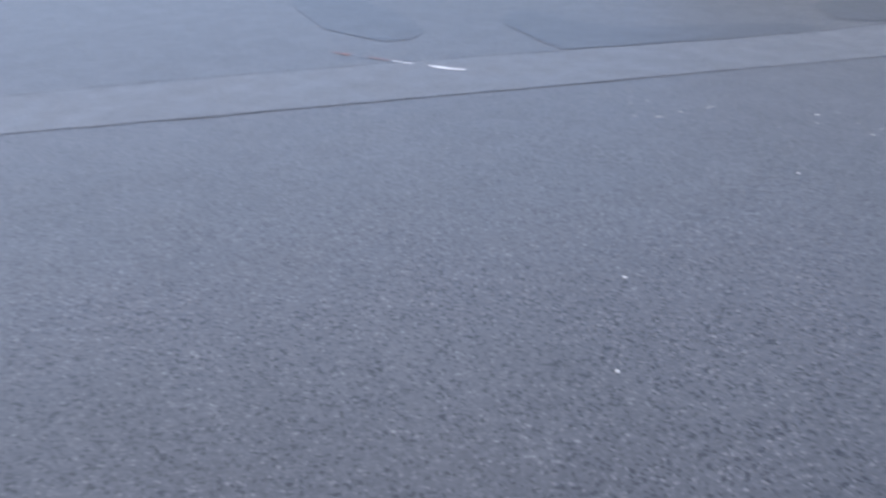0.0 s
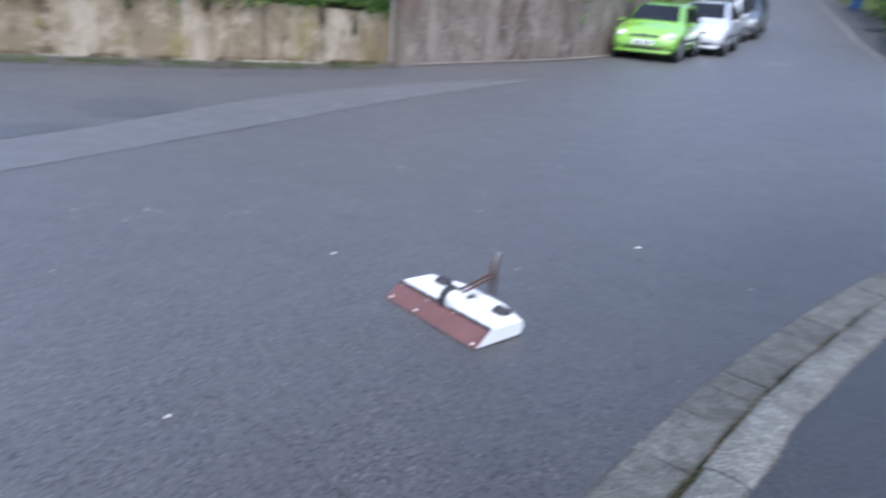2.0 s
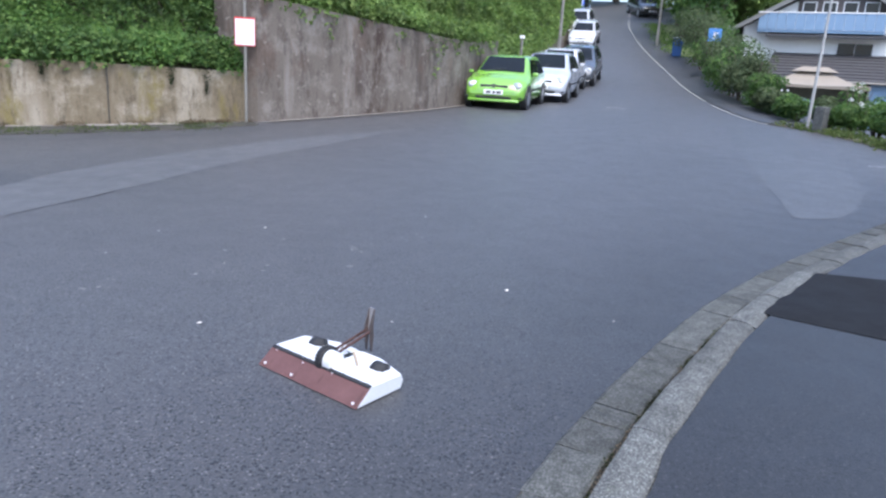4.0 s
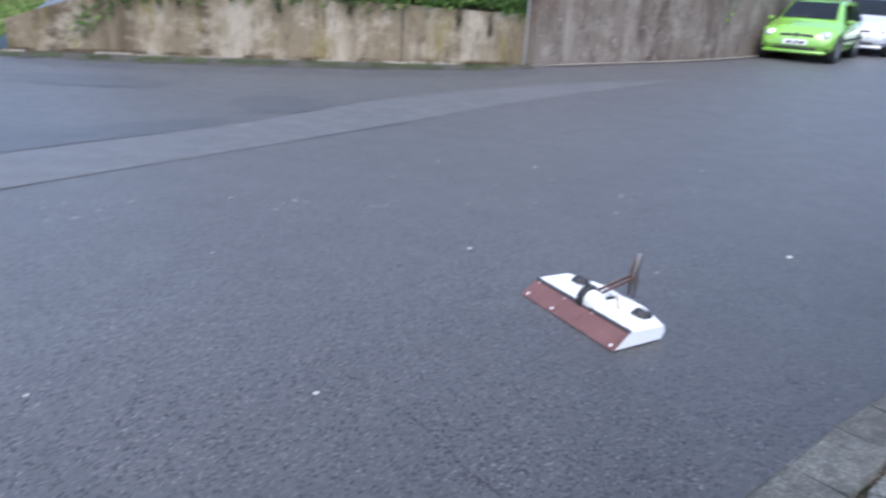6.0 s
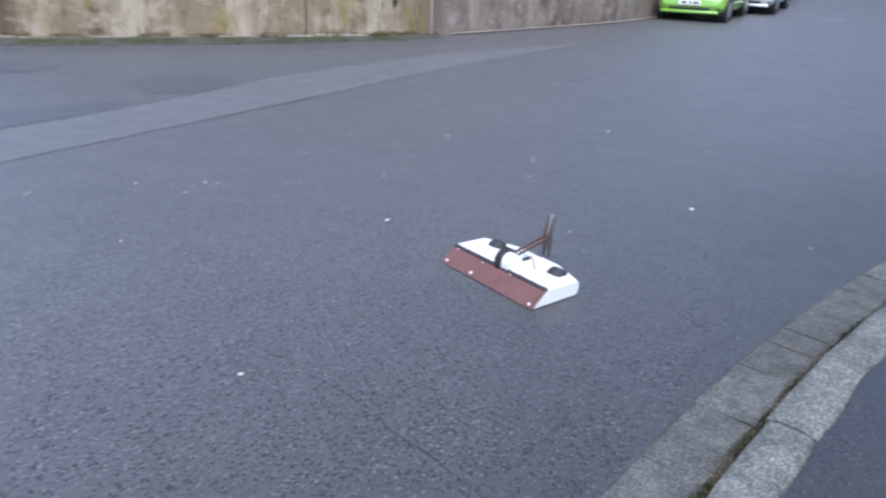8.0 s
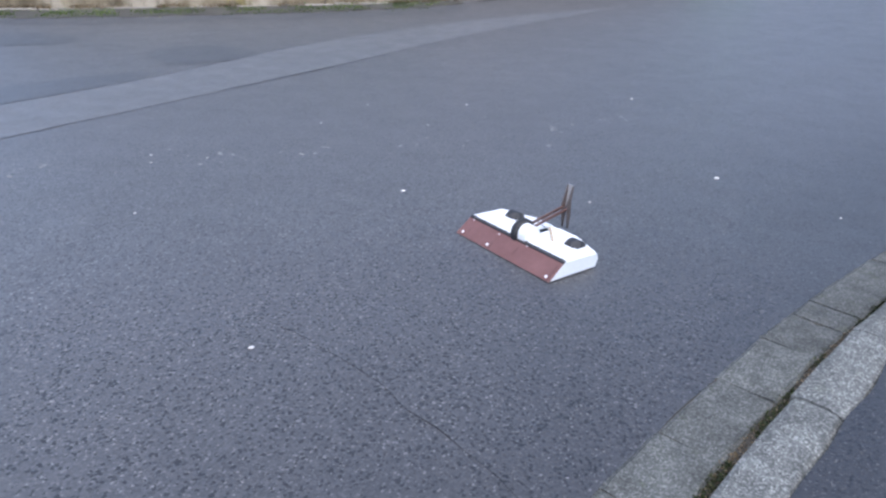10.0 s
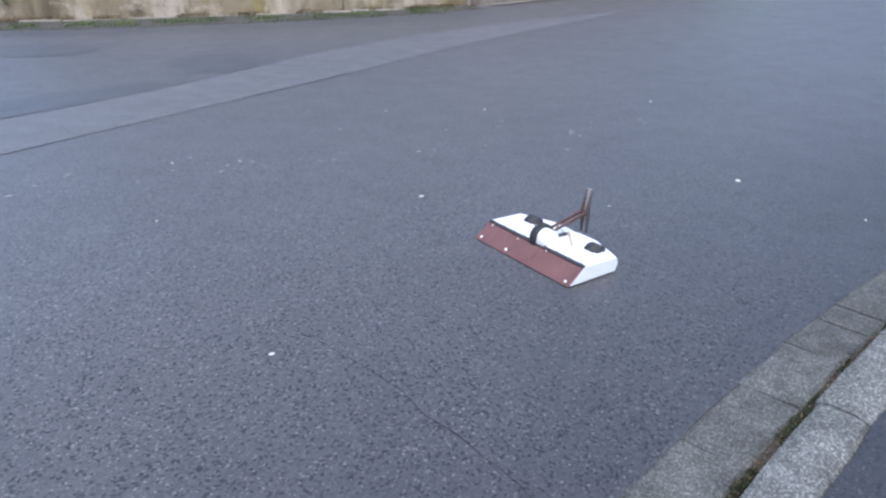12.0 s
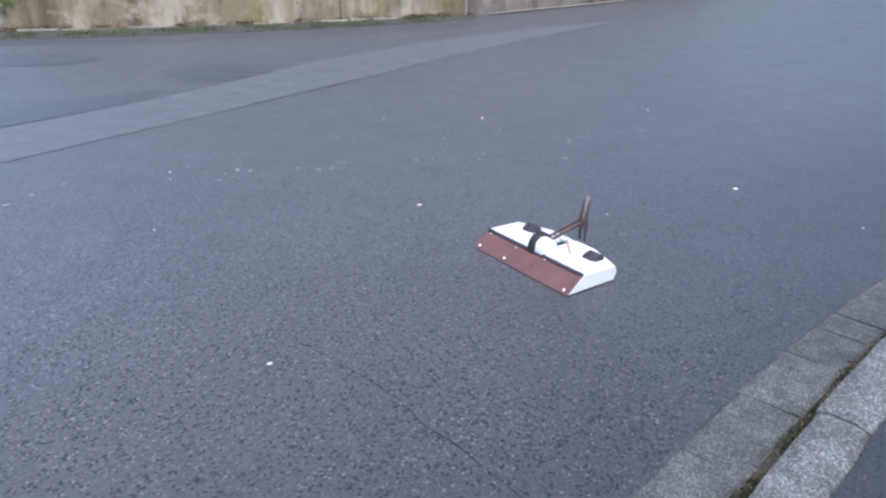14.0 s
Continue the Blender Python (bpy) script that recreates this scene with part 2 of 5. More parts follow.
M_GUTTER = stone_mat("gutter_stone", (0.034, 0.036, 0.033), (0.076, 0.079, 0.073), (0.155, 0.157, 0.15), 170.0, 0.35)
M_KERB = stone_mat("granite_kerb", (0.040, 0.042, 0.039), (0.096, 0.099, 0.093), (0.24, 0.24, 0.23), 170.0, 0.25)


def wall_mat(name, base, pale, dark, lichen, amount, stain=None, specks=0.0):
    """Old concrete: broad damp bands, lime blooms, lichen, thin runs; stain: place along the wall of one wide dark run."""
    k = Mat(name, 0.92, spec=0.25)
    bands = k.noise(1.0, 4, 0.55, (1.25, 1.25, 0.16))
    c = k.ramp(bands, [(0.34, dark), (0.44, base), (0.56, base), (0.68, pale)])
    c = k.mix(k.ramp(k.noise(1.5, 7, 0.72, (1, 1, 1.3)), [(0.50, 0.0), (0.64, 0.8)]), c, pale)
    c = k.mix(k.ramp(k.noise(1.9, 6, 0.7, (1.0, 1.0, 0.45)), [(0.53, 0.0), (0.64, amount)]), c, lichen)
    c = k.mix(k.ramp(k.noise(3.0, 8, 0.78, (1.2, 1.2, 0.45)), [(0.50, 0.0), (0.64, 0.8)]), c, dark)
    c = k.mix(k.ramp(k.noise(9.0, 6, 0.7, (1.4, 1.4, 0.22)), [(0.58, 0.0), (0.70, 0.45)]), c, dark)
    if stain:
        sep = k.n("ShaderNodeSeparateXYZ")
        k.link(k.co, sep.inputs[0])
        wob = k.n("ShaderNodeMath")
        wob.operation = "MULTIPLY_ADD"
        wob.inputs[1].default_value = 1.1
        k.link(k.noise(1.6, 6, 0.75, (1, 1, 0.6)), wob.inputs[0])
        k.link(sep.outputs[0], wob.inputs[2])
        run = k.n("ShaderNodeMapRange")
        for slot, value in (("From Min", stain - 0.6), ("From Max", stain + 1.7), ("To Min", 0.0), ("To Max", 1.0)):
            run.inputs[slot].default_value = value
        k.link(wob.outputs[0], run.inputs["Value"])
        broken = k.mix(1.0, k.ramp(run.outputs[0], [(0.24, 0.0), (0.46, 1.0), (0.56, 1.0), (0.78, 0.0)]), k.ramp(k.noise(3.6, 8, 0.78, (1, 1, 0.5)), [(0.42, 0.0), (0.58, 0.9)]), "MULTIPLY")
        c = k.mix(broken, c, (0.056, 0.038, 0.030))
    if specks:
        c = k.mix(k.ramp(k.noise(7.0, 3, 0.5, (1, 1, 1.2)), [(0.66, 0.0), (0.70, specks)]), c, pale)
    c = k.mix(1.0, c, k.ramp(k.noise(45, 5, 0.7), [(0.3, 0.82), (0.7, 1.12)]), "MULTIPLY")
    k.color(c)
    return k.bump(k.mix(0.5, k.noise(30, 8, 0.75), k.noise(4, 4)), 0.7, 0.03).m


M_WALL = wall_mat("stained_concrete", (0.195, 0.158, 0.104), (0.355, 0.308, 0.236), (0.088, 0.069, 0.043), (0.190, 0.155, 0.055), 0.8)
M_OLDWALL = wall_mat("weathered_render", (0.160, 0.136, 0.112), (0.255, 0.226, 0.196), (0.076, 0.062, 0.051), (0.128, 0.088, 0.066), 0.6, 2.95, 0.7)
M_WALLFAR = wall_mat("brown_concrete", (0.20, 0.165, 0.14), (0.27, 0.23, 0.195), (0.11, 0.09, 0.075), (0.15, 0.125, 0.08), 0.4)


def plain(name, c, rough=0.6, metal=0.0, vary=0.12, scale=12.0, bump=0.0, spec=0.5, coat=0.0):
    k = Mat(name, rough, metal, spec)
    lo, hi = tuple(v * (1 - vary) for v in c), tuple(min(1, v * (1 + vary)) for v in c)
    f = k.mix(0.5, k.noise(scale, 6, 0.65), k.noise(scale * 9, 4))
    k.color(k.ramp(f, [(0.35, lo), (0.65, hi)]))
    k.rough(k.ramp(k.noise(scale * 2, 4), [(0.3, max(0.02, rough - 0.08)), (0.7, min(1, rough + 0.08))]))
    k.b.inputs["Coat Weight"].default_value = coat
    if bump:
        k.bump(k.noise(scale * 6, 6), bump, 0.01)
    return k.m


def leaf_mat(name, a, b, c):
    k = Mat(name, 0.55, spec=0.3)
    k.color(k.mix(1.0, k.ramp(k.island(), [(0.0, a), (0.55, b), (1.0, c)]), k.ramp(k.noise(1.1, 6, 0.7), [(0.3, 0.40), (0.5, 0.98), (0.72, 1.7)]), "MULTIPLY"))
    k.b.inputs["Subsurface Weight"].default_value = 0.0
    k.b.inputs["Transmission Weight"].default_value = 0.0
    tr = k.n("ShaderNodeBsdfTranslucent")
    k.link(k.b.inputs["Base Color"].links[0].from_socket, tr.inputs[0])
    mx = k.n("ShaderNodeMixShader")
    mx.inputs[0].default_value = 0.45
    k.link(k.b.outputs[0], mx.inputs[1])
    k.link(tr.outputs[0], mx.inputs[2])
    k.link(mx.outputs[0], k.t.nodes["Material Output"].inputs[0])
    return k.m


M_LEAF = leaf_mat("fresh_leaves", (0.050, 0.105, 0.026), (0.090, 0.170, 0.040), (0.165, 0.25, 0.062))
M_LEAFDARK = leaf_mat("dark_leaves", (0.055, 0.080, 0.034), (0.092, 0.128, 0.052), (0.145, 0.175, 0.080))
M_LEAFPALE = leaf_mat("pale_leaves", (0.085, 0.145, 0.034), (0.145, 0.23, 0.055), (0.23, 0.31, 0.085))
M_GRASS = leaf_mat("grass_blades", (0.055, 0.085, 0.02), (0.09, 0.13, 0.032), (0.15, 0.17, 0.06))
M_DRY = leaf_mat("dry_litter", (0.10, 0.075, 0.04), (0.17, 0.13, 0.08), (0.26, 0.21, 0.14))
M_SOIL = plain("bank_soil", (0.055, 0.05, 0.03), 0.95, vary=0.4, scale=3.0, bump=0.6)
M_LAWN = plain("lawn_soil", (0.105, 0.130, 0.042), 0.95, vary=0.4, scale=3.0, bump=0.6)
M_BARK = plain("bark", (0.09, 0.07, 0.05), 0.9, vary=0.35, scale=8.0, bump=0.7)
M_MOSS = leaf_mat("dark_moss", (0.022, 0.030, 0.010), (0.038, 0.050, 0.016), (0.060, 0.070, 0.028))
M_TARJOINT = plain("open_asphalt_joint", (0.012, 0.012, 0.013), 0.95, vary=0.3)
M_CHALK = plain("worn_white_paint", (0.42, 0.415, 0.41), 0.9, vary=0.35, scale=30.0)
M_PINK = plain("worn_pink_marking", (0.16, 0.10, 0.095), 0.9, vary=0.3, scale=30.0)
M_EDGEDIRT = plain("dark_edge_dirt", (0.036, 0.031, 0.023), 0.95, vary=0.5, scale=14.0, bump=0.5)
M_LITTER = plain("pale_pebble", (0.40, 0.39, 0.37), 0.8, vary=0.15)

# ---- ground: one sheet whose rows follow the relief ----
bm = bmesh.new()
COLS = [-700, -60, -30, -12, 0, 2, 4, 5, 5.5, 6, 6.5, 7, 7.6, 8.5, 12, 30, 60, 700]
rows = []
for v in PV:
    rows.append([])
    for w in COLS:
        x, y = UX * v + UY * w, UY * v - UX * w
        rows[-1].append(bm.verts.new((x, y, g(x, y))))
for a, b in zip(rows, rows[1:]):
    for k in range(len(a) - 1):
        f = bm.faces.new((a[k], a[k + 1], b[k + 1], b[k]))
        f.normal_update()
        if f.normal.z < 0:
            f.normal_flip()
tagged(part("road", bm, M_ROAD), "worn grey asphalt of a level junction and a climbing street", "road", kind="structure")

# lighter smooth strip laid across the junction
STRIP_UP = [(-7.8, -1.3), (-6.57, 1.23), (-6.02, 2.35), (-5.1, 3.99), (-4.32, 5.27), (-3.68, 6.3), (-2.95, 7.57), (-2.41, 8.82), (-1.63, 10.22), (-0.53, 11.52), (0.84, 12.73), (2.7, 13.8)]
STRIP_LO = [(-6.8, -1.3), (-5.55, 0.97), (-5.0, 1.89), (-4.22, 3.25), (-3.33, 4.79), (-2.87, 5.62), (-2.46, 6.3), (-1.96, 7.2), (-1.3, 8.33), (-0.06, 10.32), (1.6, 12.3), (2.9, 13.65)]


def resample(pts, n):
    line = smooth_line(pts, 0.1)
    cum = [0]
    for a, b in zip(line, line[1:]):
        cum.append(cum[-1] + (b - a).length)
    out = []
    for s in np.linspace(0, cum[-1], n):
        i = min(max(int(np.searchsorted(cum, s)) - 1, 0), len(line) - 2)
        out.append(line[i].lerp(line[i + 1], (s - cum[i]) / max(cum[i + 1] - cum[i], 1e-6)))
    return out


bm = bmesh.new()
up, lo = resample(STRIP_UP, 90), resample(STRIP_LO, 90)
ribbon(bm, up, lo, 0.004, 8, 0.03)
tagged(part("asphalt_strip", bm, M_STRIP), "lighter smooth asphalt strip repaired across the junction", "road patch", kind="structure")

# pale worn band on the far side of the junction, towards the right-hand street
bm = bmesh.new()
ribbon(bm, resample([(13.82, 19.42), (10.22, 13.59), (7.68, 9.49), (6.82, 7.93), (6.15, 6.77)], 120), resample([(13.9, 18.7), (12.0, 13.8), (9.4, 9.4), (8.0, 7.7), (6.7, 6.72)], 120), 0.004, 6, 0.12)
tagged(part("asphalt_band", bm, M_BAND), "pale smooth asphalt band near the far kerb", "road patch", kind="structure")

for outline, centre in (([(-4.25, 5.3), (-3.5, 6.5), (-2.92, 7.5), (-3.1, 7.85), (-3.7, 7.35), (-4.2, 6.75), (-4.9, 6.5), (-5.9, 6.7), (-5.6, 6.0)], (-4.3, 6.15)),
                ([(-2.95, 8.3), (-2.55, 8.55), (-2.15, 9.15), (-2.7, 9.75), (-3.4, 9.6), (-3.5, 9.0)], None),
                ([(-6.8, 4.45), (-5.75, 4.5), (-5.8, 5.0), (-6.9, 5.6), (-8.6, 5.9), (-8.7, 5.3)], None),
                ([(-5.6, 9.3), (-4.9, 9.6), (-5.0, 10.3), (-6.3, 10.4), (-7.3, 9.8), (-6.6, 9.3)], None)):
    bm = bmesh.new()
    blob(bm, [(x - 0.09, y) for x, y in outline], 0.0045, centre=centre)
    tagged(part("asphalt_patch", bm, M_DARK), "dark irregular asphalt repair patch in the road", "road patch", group="repair patches", kind="structure")


def joint(pts, width, lift=0.006, mat=None, name="road_joint", label="open dark joint in the asphalt"):
    line = smooth_line(pts, 0.06)
    bm = bmesh.new()
    a, b = [], []
    for i, p in enumerate(line):
        d = line[min(i + 1, len(line) - 1)] - line[max(i - 1, 0)]
        nrm = Vector((-d.y, d.x)).normalized()
        p = p + nrm * noise.noise((p.x * 5, p.y * 5, 1)) * 0.018
        w = width * (0.35 + 0.9 * abs(noise.noise((p.x * 4, p.y * 4, 5))) * 2) / 2
        a.append(p + nrm * w)
        b.append(p - nrm * w)
    ribbon(bm, a, b, lift, 1)
    return tagged(part(name, bm, mat or M_TARJOINT), label, "road joint", kind="structure")


joint(STRIP_LO[2:5], 0.006)
joint(STRIP_LO[4:6], 0.003)
joint([(-1.95, 7.2), (-1.6, 7.8), (-1.25, 8.4)], 0.015)
joint(STRIP_UP[1:5], 0.009)
joint([(-2.95, 7.57), (-2.68, 8.2), (-2.4, 8.84)], 0.016)
joint(STRIP_UP[4:7], 0.007)
joint([(-0.18, 2.41), (-0.06, 2.3), (0.02, 2.18), (0.13, 2.07), (0.24, 1.95), (0.33, 1.84), (0.42, 1.7)], 0.0035, 0.0025, name="road_crack", label="thin crack running through the asphalt")
joint([(-0.62, 2.75), (-0.4, 2.6), (-0.18, 2.41)], 0.0025, 0.0025, name="road_crack", label="thin crack running through the asphalt")

# worn marks and litter on the road
for mat, pts, w in ((M_CHALK, [(-4.45, 4.2), (-4.6, 4.13), (-4.8, 4.09)], 0.06), (M_CHALK, [(-4.95, 4.05), (-5.15, 4.0)], 0.05), (M_PINK, [(-5.2, 4.0), (-5.45, 3.95)], 0.05), (M_PINK, [(-5.65, 3.9), (-5.85, 3.85)], 0.05),
                    (M_CHALK, [(10.42, 19.72), (10.65, 19.6), (10.9, 19.42)], 0.16), (M_CHALK, [(9.9, 19.0), (10.1, 18.9)], 0.06), (M_CHALK, [(10.37, 10.0), (10.57, 9.91), (10.82, 9.87)], 0.09)):
    joint(pts, w, 0.008, mat, "chalk_mark", "faded chalk stroke on the asphalt")

# ---- kerb along the near pavement: gutter stones, mossy groove, granite kerb, asphalt pavement ----
EDGE = [(-9.0, -7.6), (-3.6, -2.6), (-2.2, -1.25), (-1.0, -0.02), (-0.1, 0.98), (0.65, 1.85), (0.85, 2.075), (1.13, 2.375), (1.485, 2.75), (1.82, 3.065), (2.225, 3.43), (3.21, 4.24), (4.25, 4.95), (5.37, 5.6), (6.88, 6.39), (7.96, 6.9), (11.0, 8.2), (15.0, 9.7)]
EDGE = smooth_line(EDGE, 0.02)


def beside(line, off):
    """The line moved to its right by off."""
    out = []
    for i, p in enumerate(line):
        d = line[min(i + 6, len(line) - 1)] - line[max(i - 6, 0)]
        out.append(p + Vector((d.y, -d.x)).normalized() * off)
    return out


def spaced(line, start, ahead, behind):
    """Middle, heading and length of pieces laid both ways along a line from a joint at start, their lengths taken in turn."""
    at = min(range(len(line)), key=lambda i: (line[i] - Vector(start)).length)
    out = []
    for run, steps, flip in ((line[at:], ahead, False), (line[at::-1], behind, True)):
        cum, marks = 0.0, [run[0]]
        for a, b in zip(run, run[1:]):
            cum += (b - a).length
            if cum >= steps[(len(marks) - 1) % len(steps)]:
                marks.append(b)
                cum = 0.0
        for a, b in zip(marks, marks[1:]):
            a, b = (b, a) if flip else (a, b)
            out.append(((a + b) / 2, math.atan2(b.y - a.y, b.x - a.x), (b - a).length))
    return out


bm = bmesh.new()
ribbon(bm, beside(EDGE, 0.006)[::2], beside(EDGE, 0.30)[::2], 0.003, 3, 0.010)
kerb_bed = tagged(part("gutter_bed", bm, M_EDGEDIRT), "dirty mortar bed with moss under the gutter stones", "gutter", kind="structure")
bm = bmesh.new()
inner = beside(EDGE, 0.445)[::4]
outer = [Vector((2.0, -14.0)).lerp(Vector((24.0, 2.0)), k / (len(inner) - 1)) for k in range(len(inner))]
ribbon(bm, inner, outer, 0.086, 10, 0.016)
pavement = tagged(part("pavement", bm, M_PAVE), "dark asphalt pavement behind a granite kerb", "pavement", kind="structure")
bm = bmesh.new()
q = [Vector(p) for p in ((3.36, 3.86), (4.5, 4.66), (5.6, 4.1), (4.2, 2.9))]
ribbon(bm, [q[0].lerp(q[1], k / 12) for k in range(13)], [q[3].lerp(q[2], k / 12) for k in range(13)], 0.09, 8, 0.02)
tagged(part("pavement_patch", bm, M_NEWPAVE), "nearly black fresh asphalt patch in the pavement", "pavement patch", kind="structure")

# ---- retaining walls on the far side ----
LOW = [(-9.4, 12.75), (-8.4, 13.05), (-5.8, 13.75), (-3.6, 14.1), (-1.9, 14.45), (0.12, 15.1)]
OLD = [(-0.5, 15.62), (-0.1, 15.32), (0.15, 15.08), (0.32, 14.98), (2.3, 16.3), (4.2, 17.7), (5.85, 19.4), (7.7, 22.0)]
FAR = [(7.75, 22.25), (9.3, 25.0), (11.3, 28.4), (13.7, 32.6), (16.7, 37.8), (21.3, 45.5), (25.5, 53.0)]


def wall_along(name, line, top, thick, mat, label, step=0.25, cope=None):
    """A wall that stands on the relief behind a line; top gives the height of its upper edge at each length."""
    pts = smooth_line(line, step)
    bm = bmesh.new()
    rings, s = [], 0.0
    for i, p in enumerate(pts):
        d = pts[min(i + 1, len(pts) - 1)] - pts[max(i - 1, 0)]
        nrm = Vector((-d.y, d.x)).normalized()
        if i:
            s += (p - pts[i - 1]).length
        zt = top(s)
        zb = g(p.x, p.y) - 0.3
        n = 8
        front = []
        for k in range(n + 1):
            z = zb + (zt - zb) * k / n
            out = 0.02 * noise.noise((p.x * 0.9, p.y * 0.9, z * 0.9)) + 0.008 * noise.noise((p.x * 5, p.y * 5, z * 5)) - 0.03 * k / n
            front.append((p.x - nrm.x * out, p.y - nrm.y * out, z + (0.015 * noise.noise((p.x * 4, p.y * 4, 0)) if k == n else 0)))
        back = p + nrm * thick
        rings.append([(*(back),) + (zb,)] + front + [(back.x, back.y, zt)])
    loft(bm, rings)
    return tagged(part(name, bm, mat, smooth=False), label, "retaining wall", kind="structure")


def stair(*pairs):
    xs, zs = zip(*pairs)
    return lambda s: float(np.interp(s, xs, zs))


wall_along("wall_low", LOW, stair((0, 0.55), (1.2, 0.95), (2.5, 1.12), (6.7, 1.22), (9.2, 1.16)), 0.35, M_WALL, "low concrete retaining wall, stained with lime and lichen")
wall_along("wall_old", OLD, stair((0, 2.75), (0.9, 2.62), (3.8, 2.38), (6.2, 2.2), (8.6, 2.12), (11.5, 2.3)), 0.45, M_OLDWALL, "taller weathered retaining wall with dark vertical stains")
wall_along("wall_far", FAR, stair((0, 1.75), (3.2, 1.85), (7.1, 2.0), (12, 2.4), (18, 3.35), (27, 5.2), (36, 7.2)), 0.4, M_WALLFAR, "brown concrete retaining wall along the climbing street", 0.5)

# expansion joint and trailing weeds on the low wall
bm = bmesh.new()
box(bm, (0.028, 0.05, 1.16), Matrix.Translation((-2.3, 14.375, 0.60)) @ Matrix.Rotation(radians(12), 4, "Z"), 0.006)
tagged(part("wall_joint", bm, plain("damp_mortar", (0.085, 0.075, 0.060), 0.95, vary=0.35, scale=9.0, bump=0.4)), "dark damp joint in the low wall", "wall joint", kind="structure")
rng = np.random.default_rng(47)
for x0, drop in ((-1.25, 0.34), (-0.62, 0.5), (-3.3, 0.24), (-4.6, 0.3), (-6.4, 0.28)):
    p, a = line_at(LOW, (x0 + 9.4) * 1.03)
    n = 120
    f = rng.uniform(0, 1, n) ** 0.8
    P = np.stack([p.x + rng.normal(0, 0.05, n) * (1.2 - f), p.y - 0.05 + rng.normal(0, 0.02, n), 1.22 - f * drop], 1)
    ob = leaves("trailing_weed", P, np.tile((0.2, -1.0, 0.3), (n, 1)), 0.02, M_MOSS, None, int(100 * drop))
    tagged(ob, "dark weed trailing down over the low wall", "plants", kind="stuff")

# gritty verge at the foot of the low wall, pale edging courses along both walls
M_VERGE = plain("gritty_verge_soil", (0.040, 0.037, 0.029), 0.9, vary=0.5, scale=5.0, bump=0.6)
bm = bmesh.new()
foot = resample([(-9.6, 12.62), (-8.4, 12.98), (-5.8, 13.68), (-3.6, 14.03), (-1.9, 14.38), (0.2, 15.02)], 70)
lip = resample([(-9.6, 11.55), (-7.33, 12.0), (-5.8, 12.28), (-4.0, 12.78), (-2.15, 13.28), (-0.17, 14.05), (0.35, 14.6)], 70)
ribbon(bm, foot, lip, 0.006, 6, 0.20)
tagged(part("gritty_verge", bm, M_VERGE), "strip of grit, soil and moss at the foot of the wall", "verge", kind="structure")
bm = bmesh.new()
ribbon(bm, lip, [p + Vector((0.12, -0.75)) for p in lip], 0.003, 8, 0.30)
tagged(part("asphalt_margin", bm, M_DARK), "dark asphalt margin in front of the verge", "road patch", kind="structure")
M_COURSE = plain("pale_course_stone", (0.22, 0.195, 0.165), 0.9, vary=0.35, scale=5.0, bump=0.4)
low_course = tagged(new("wall_course"), "broken pale edging stones along the low wall", "kerb", kind="structure")
rng = np.random.default_rng(44)
run = smooth_line([(-9.3, 12.42), (-8.0, 12.95), (-6.37, 13.40), (-5.4, 13.66), (-4.4, 13.84), (-3.4, 13.98), (-2.3, 14.18), (-1.3, 14.42), (-0.6, 14.62)], 0.02)
i = 0
while i < len(run) - 60:
    j = min(i + int(rng.uniform(22, 58)), len(run) - 1)
    p, q = run[i], run[j]
    if rng.uniform() > 0.22:
        bm = bmesh.new()
        box(bm, ((q - p).length - 0.02, rng.uniform(0.05, 0.08), 0.10), None, 0.014)
        ob = part("course_stone", bm, M_COURSE, low_course)
        mid = (p + q) / 2
        ob.matrix_world = pose(mid.x, mid.y, g(mid.x, mid.y) + rng.uniform(-0.038, -0.012), rng.normal(0, 3), 0, math.degrees(math.atan2(q.y - p.y, q.x - p.x)))
    i = j

bm = bmesh.new()
course = smooth_line([(0.5, 14.93), (2.3, 16.18), (4.2, 17.58), (5.85, 19.26), (7.7, 21.85)], 0.2)
ribbon(bm, course, beside(course, 0.11), 0.03, 2, 0.02)
tagged(part("wall_course", bm, M_COURSE), "pale edging course at the foot of the old wall", "kerb", kind="structure")

